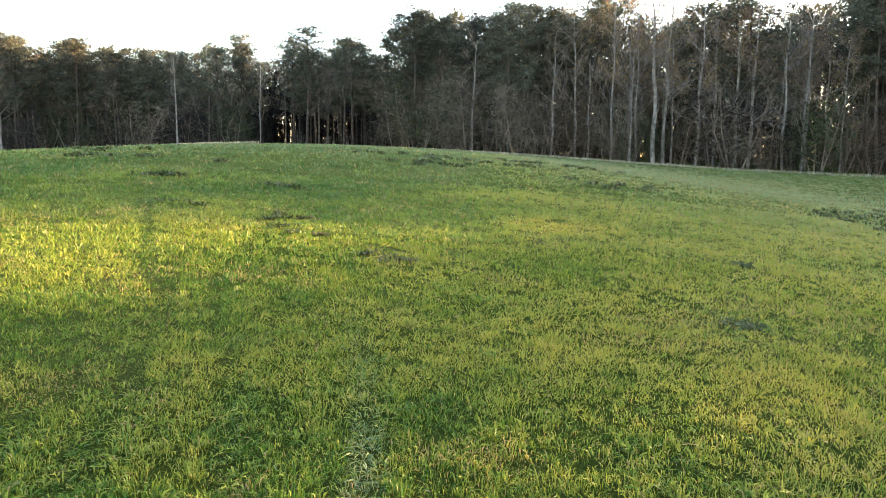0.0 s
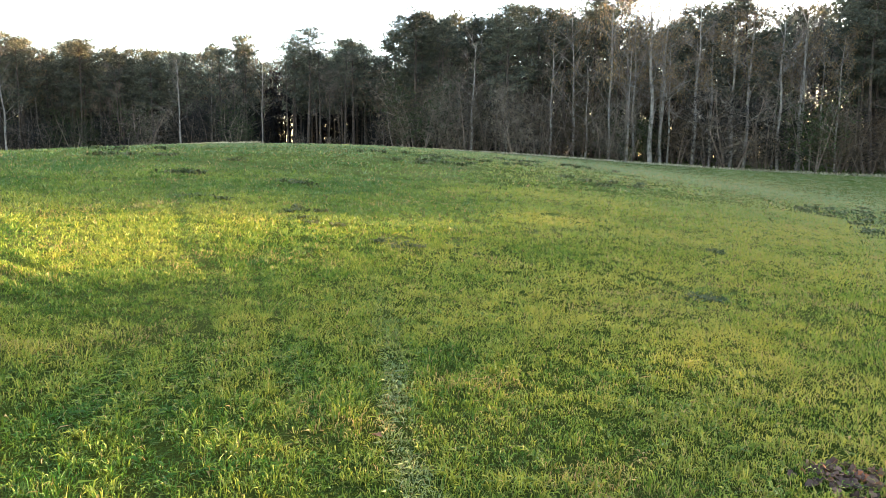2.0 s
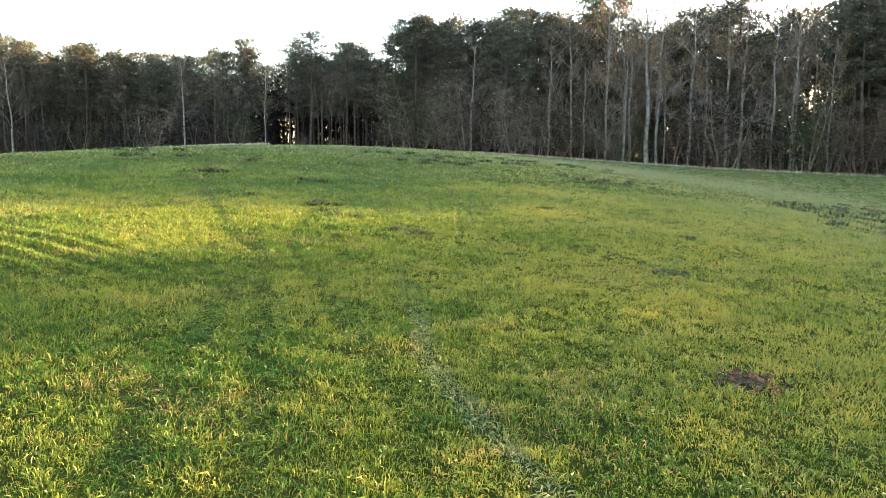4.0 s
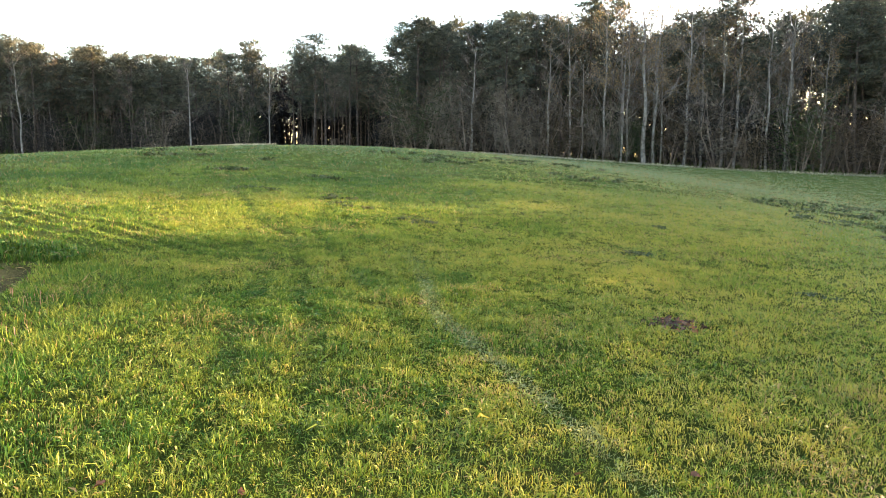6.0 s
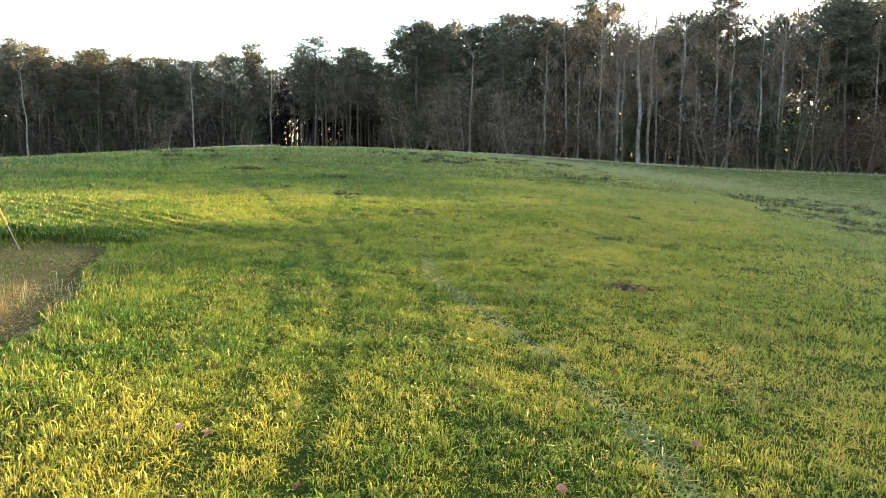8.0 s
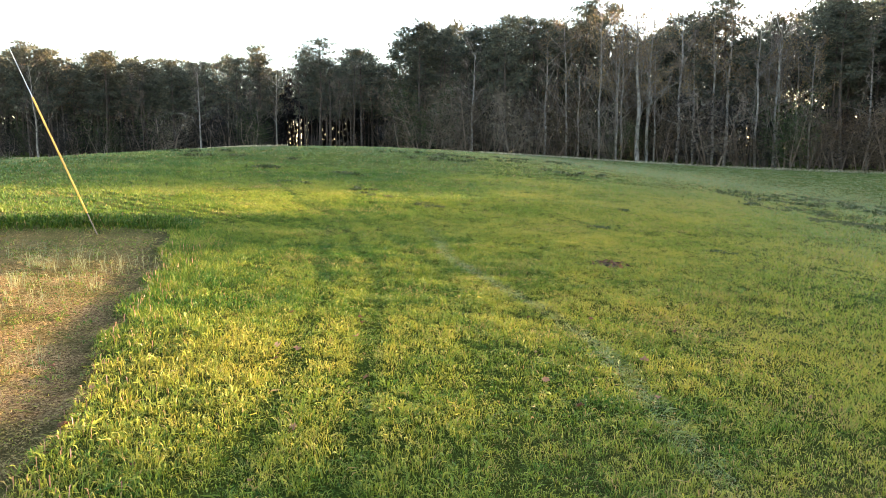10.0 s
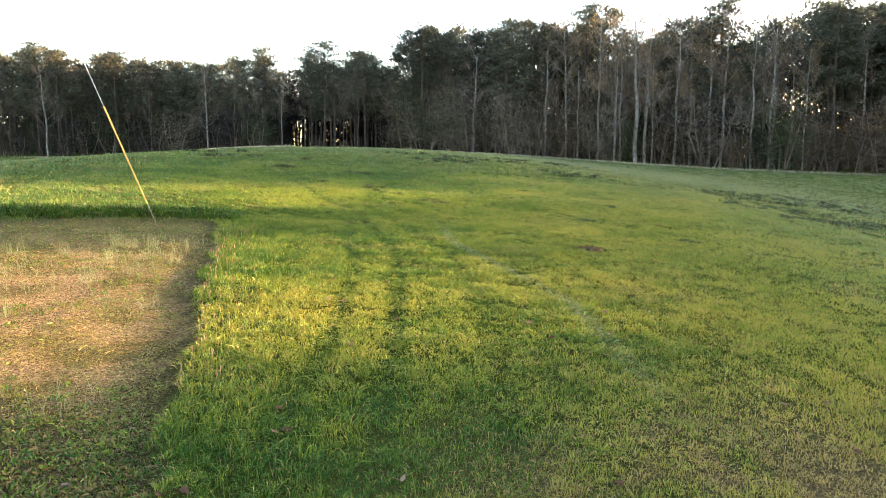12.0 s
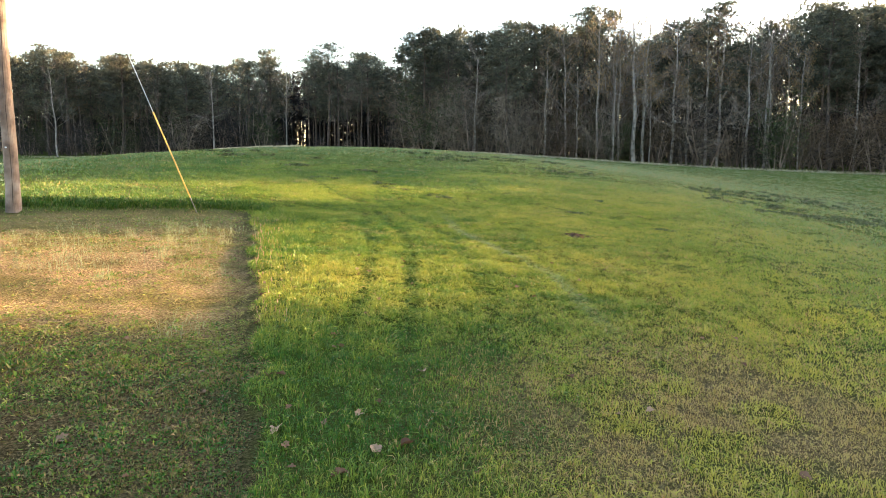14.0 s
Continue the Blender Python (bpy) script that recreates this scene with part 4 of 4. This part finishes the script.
def soil_sprigs():
    """Small green tufts and low weeds that have come up on the soil."""
    rng = np.random.default_rng(39)
    n = 2600
    x, y = rng.uniform(-11, -2.6, n), rng.uniform(-9.5, 3.6, n)
    ok = (soil_mask(x, y) > 0.6) & (fractal(x, y, 1.1, 57) + 0.18 * ease(-y, 4, 8) > 0.50)
    x, y = x[ok], y[ok]
    i = np.repeat(np.arange(len(x)), 9)
    m = len(i)
    blades_at("soil_sprigs", "small green tufts scattered over the bare soil", "weeds", x[i] + rng.normal(0, 0.03, m), y[i] + rng.normal(0, 0.03, m),
              rng.uniform(0.02, 0.065, m), rng.uniform(0.006, 0.013, m) * (1 + 0.4 * ease(-y[i], 4, 7)), np.full(m, 1.2),
              np.clip(rng.normal(0.35, 0.2, m), 0, 1), (rng.uniform(size=m) < 0.2) * 0.8, 40)


MAT_BLEACHED = leafy("bleached_grass", lambda nt: ramp(nt, noise_at(nt, 0.6), ((0.3, (0.22, 0.18, 0.11)), (0.7, (0.50, 0.43, 0.31)))), 0.35, 0.2)


def dry_margin():
    """Tall bleached grass where the field meets the wood."""
    rng = np.random.default_rng(31)
    n = 9000
    x = rng.uniform(-75, 78, n)
    y = np.interp(x, (-120, -60, -14, -7, 20, 45, 70), (124, 119, 114, 107, 104, 101, 98)) - rng.uniform(0.5, 6, n)
    px, py = scatter(rng, ((-21.8, 62.0, 2.9, 0.7, 2400), (-18.2, 62.5, 2.4, 0.5, 500)))
    x, y = np.concatenate([x, px]), np.concatenate([y, py])
    m = len(x)
    blades_at("dry_tall_grass", "bleached tall dry grass along the field's margin", "grass", x, y, rng.uniform(0.15, 0.42, m) * np.where(x < -34, 0.45, np.where(y < 90, 1.7, 1.0)), rng.uniform(0.03, 0.08, m),
              np.full(m, 0.5), np.full(m, 0.8), rng.uniform(0.5, 1.0, m), 32, MAT_BLEACHED)


def leaf_mesh(seed, lobes, depth):
    """A curled dry leaf, about one metre across before scaling, with a stalk."""
    rng = np.random.default_rng(seed)
    n = 30
    t = np.arange(n) * 2 * math.pi / n
    r = 0.5 * (1 - depth + depth * np.abs(np.cos(t * lobes / 2)) ** 0.8) * (1 + rng.normal(0, 0.06, n))
    r = r * np.where(np.abs(t - math.pi) < 0.4, 0.55, 1.0)
    ring = np.stack([r * np.cos(t), r * np.sin(t)], 1)
    curl, twist = rng.uniform(0.5, 1.1), rng.uniform(-1.2, 1.2)

    def lift(p):
        return 0.6 * curl * np.abs(p[:, 1]) - 0.35 * curl * p[:, 0] ** 2 + 0.6 * twist * p[:, 0] * p[:, 1] + rng.normal(0, 0.03, len(p))
    inner = ring * 0.5
    v = np.concatenate([np.zeros((1, 3)), np.column_stack([inner, lift(inner)]), np.column_stack([ring, lift(ring)])])
    f = []
    for k in range(n):
        j = (k + 1) % n
        f += [(0, 1 + k, 1 + j), (1 + k, 1 + n + k, 1 + n + j), (1 + k, 1 + n + j, 1 + j)]
    s = Soup()
    s.add(v, f)
    s.tube([(-0.25, 0, 0.01), (-0.6, 0.05, 0.08), (-0.85, 0.12, 0.16)], [0.018, 0.014, 0.012], 3)
    return s.mesh("leaf", [MAT_DRY_LEAF])


def dry_leaf_colour(nt):
    info = nt.nodes.new("ShaderNodeObjectInfo")
    base = ramp(nt, info.outputs["Random"], ((0.0, (0.115, 0.058, 0.036)), (0.35, (0.18, 0.105, 0.070)), (0.7, (0.24, 0.150, 0.102)), (1.0, (0.31, 0.215, 0.155))))
    return mixed(nt, noise_at(nt, 0.03), mixed(nt, 1.0, base, (0.6, 0.55, 0.5), "MULTIPLY"), base)


def red_leaf_colour(nt):
    info = nt.nodes.new("ShaderNodeObjectInfo")
    base = ramp(nt, info.outputs["Random"], ((0.0, (0.045, 0.030, 0.024)), (0.45, (0.115, 0.075, 0.058)), (0.8, (0.20, 0.125, 0.09)), (1.0, (0.30, 0.105, 0.045))))
    return mixed(nt, noise_at(nt, 0.03), mixed(nt, 1.0, base, (0.6, 0.55, 0.5), "MULTIPLY"), base)


MAT_DRY_LEAF = leafy("dry_leaf", dry_leaf_colour, 0.2, 0.1, 0.5)
MAT_RED_LEAF = leafy("reddish_leaf", red_leaf_colour, 0.12, 0.12, 0.5)
LEAVES = [leaf_mesh(600 + k, (5, 5, 3, 7)[k], (0.45, 0.38, 0.25, 0.4)[k]) for k in range(4)]
LEAF_SPOTS = ((-1.20, -9.83, 0.15), (-1.00, -9.41, 0.13), (-0.79, -9.28, 0.15), (-0.26, -9.62, 0.11), (-1.76, -9.20, 0.17), (-1.64, -9.46, 0.10),
              (-2.10, -8.06, 0.13), (-2.00, -7.99, 0.12), (-0.73, -7.65, 0.13), (-1.20, -8.77, 0.12), (-1.44, -8.98, 0.08), (-1.07, -8.48, 0.09),
              (-2.59, -8.36, 0.08), (-2.77, -7.88, 0.09), (1.29, -8.23, 0.10), (1.39, -6.52, 0.10), (3.03, -5.54, 0.10), (2.15, -9.29, 0.12),
              (-3.26, -9.42, 0.13), (-1.28, -2.37, 0.13), (-1.76, -2.91, 0.10), (-1.27, -1.82, 0.09), (-2.09, -1.66, 0.10), (1.39, -0.96, 0.09),
              (2.27, -1.38, 0.08), (1.59, -2.63, 0.12), (0.62, -1.04, 0.07), (1.64, -1.49, 0.07), (-0.53, 3.2, 0.09), (0.70, -7.47, 0.11),
              (-1.75, -6.57, 0.10), (-2.92, -4.97, 0.11), (-2.70, -6.17, 0.13), (-1.33, -1.6, 0.07))


def fallen_leaves():
    rng = np.random.default_rng(33)
    spots = list(LEAF_SPOTS)
    for k in range(70):
        x, y = rng.uniform(-5.5, 3.5), rng.uniform(-10.3, -2.0)
        if rng.uniform() < 0.35 + 0.65 * math.exp(-((x + 2.0) / 1.6) ** 2):
            spots.append((x, y, rng.uniform(0.045, 0.10)))
    for x, y, size in spots:
        ob = new("fallen_leaf", LEAVES[int(rng.integers(4))])
        lift = 0.012 if float(soil_mask(x, y)) > 0.5 else 0.035
        ob.location = (x, y, float(land(x, y)) + lift)
        ob.rotation_euler = (rng.normal(0, 0.35), rng.normal(0, 0.35), rng.uniform(0, 6.28))
        size *= 0.85
        ob.scale = (size, size * rng.uniform(0.6, 1.0), size)
        tagged(ob, "curled dry brown leaf lying in the grass", "leaf", "fallen leaves")


def leaf_pile():
    rng = np.random.default_rng(35)
    root = new("leaf_pile")
    x0, y0 = 2.44, 2.95
    root.location = (x0, y0, float(land(x0, y0)))
    mounds = []
    for me in LEAVES[:3]:
        m = me.copy()
        m.name = "leaf"
        m.materials.clear()
        m.materials.append(MAT_RED_LEAF)
        mounds.append(m)
    for k in range(90):
        r, t = rng.uniform() ** 0.62 * rng.uniform(0.85, 1.15), rng.uniform(0, 6.28)
        x, y = 0.36 * r * math.cos(t), 0.27 * r * math.sin(t)
        z = float(land(x0 + x, y0 + y)) - root.location.z + 0.008 + 0.040 * (1 - r * r) * rng.uniform(0.3, 1)
        ob = part("leaf", mounds[k % 3], root)
        size = rng.uniform(0.05, 0.10)
        ob.location, ob.scale = (x, y, z), (size, size, size)
        ob.rotation_euler = (rng.normal(0, 0.6), rng.normal(0, 0.6), rng.uniform(0, 6.28))
    tagged(root, "low heap of reddish-brown dead leaves in the grass", "leaf pile")


coarse_grass()
wispy_grass()
bank_weeds()
seed_stalks()
dark_weeds()
thatch()
soil_sprigs()
dry_margin()
fallen_leaves()
leaf_pile()
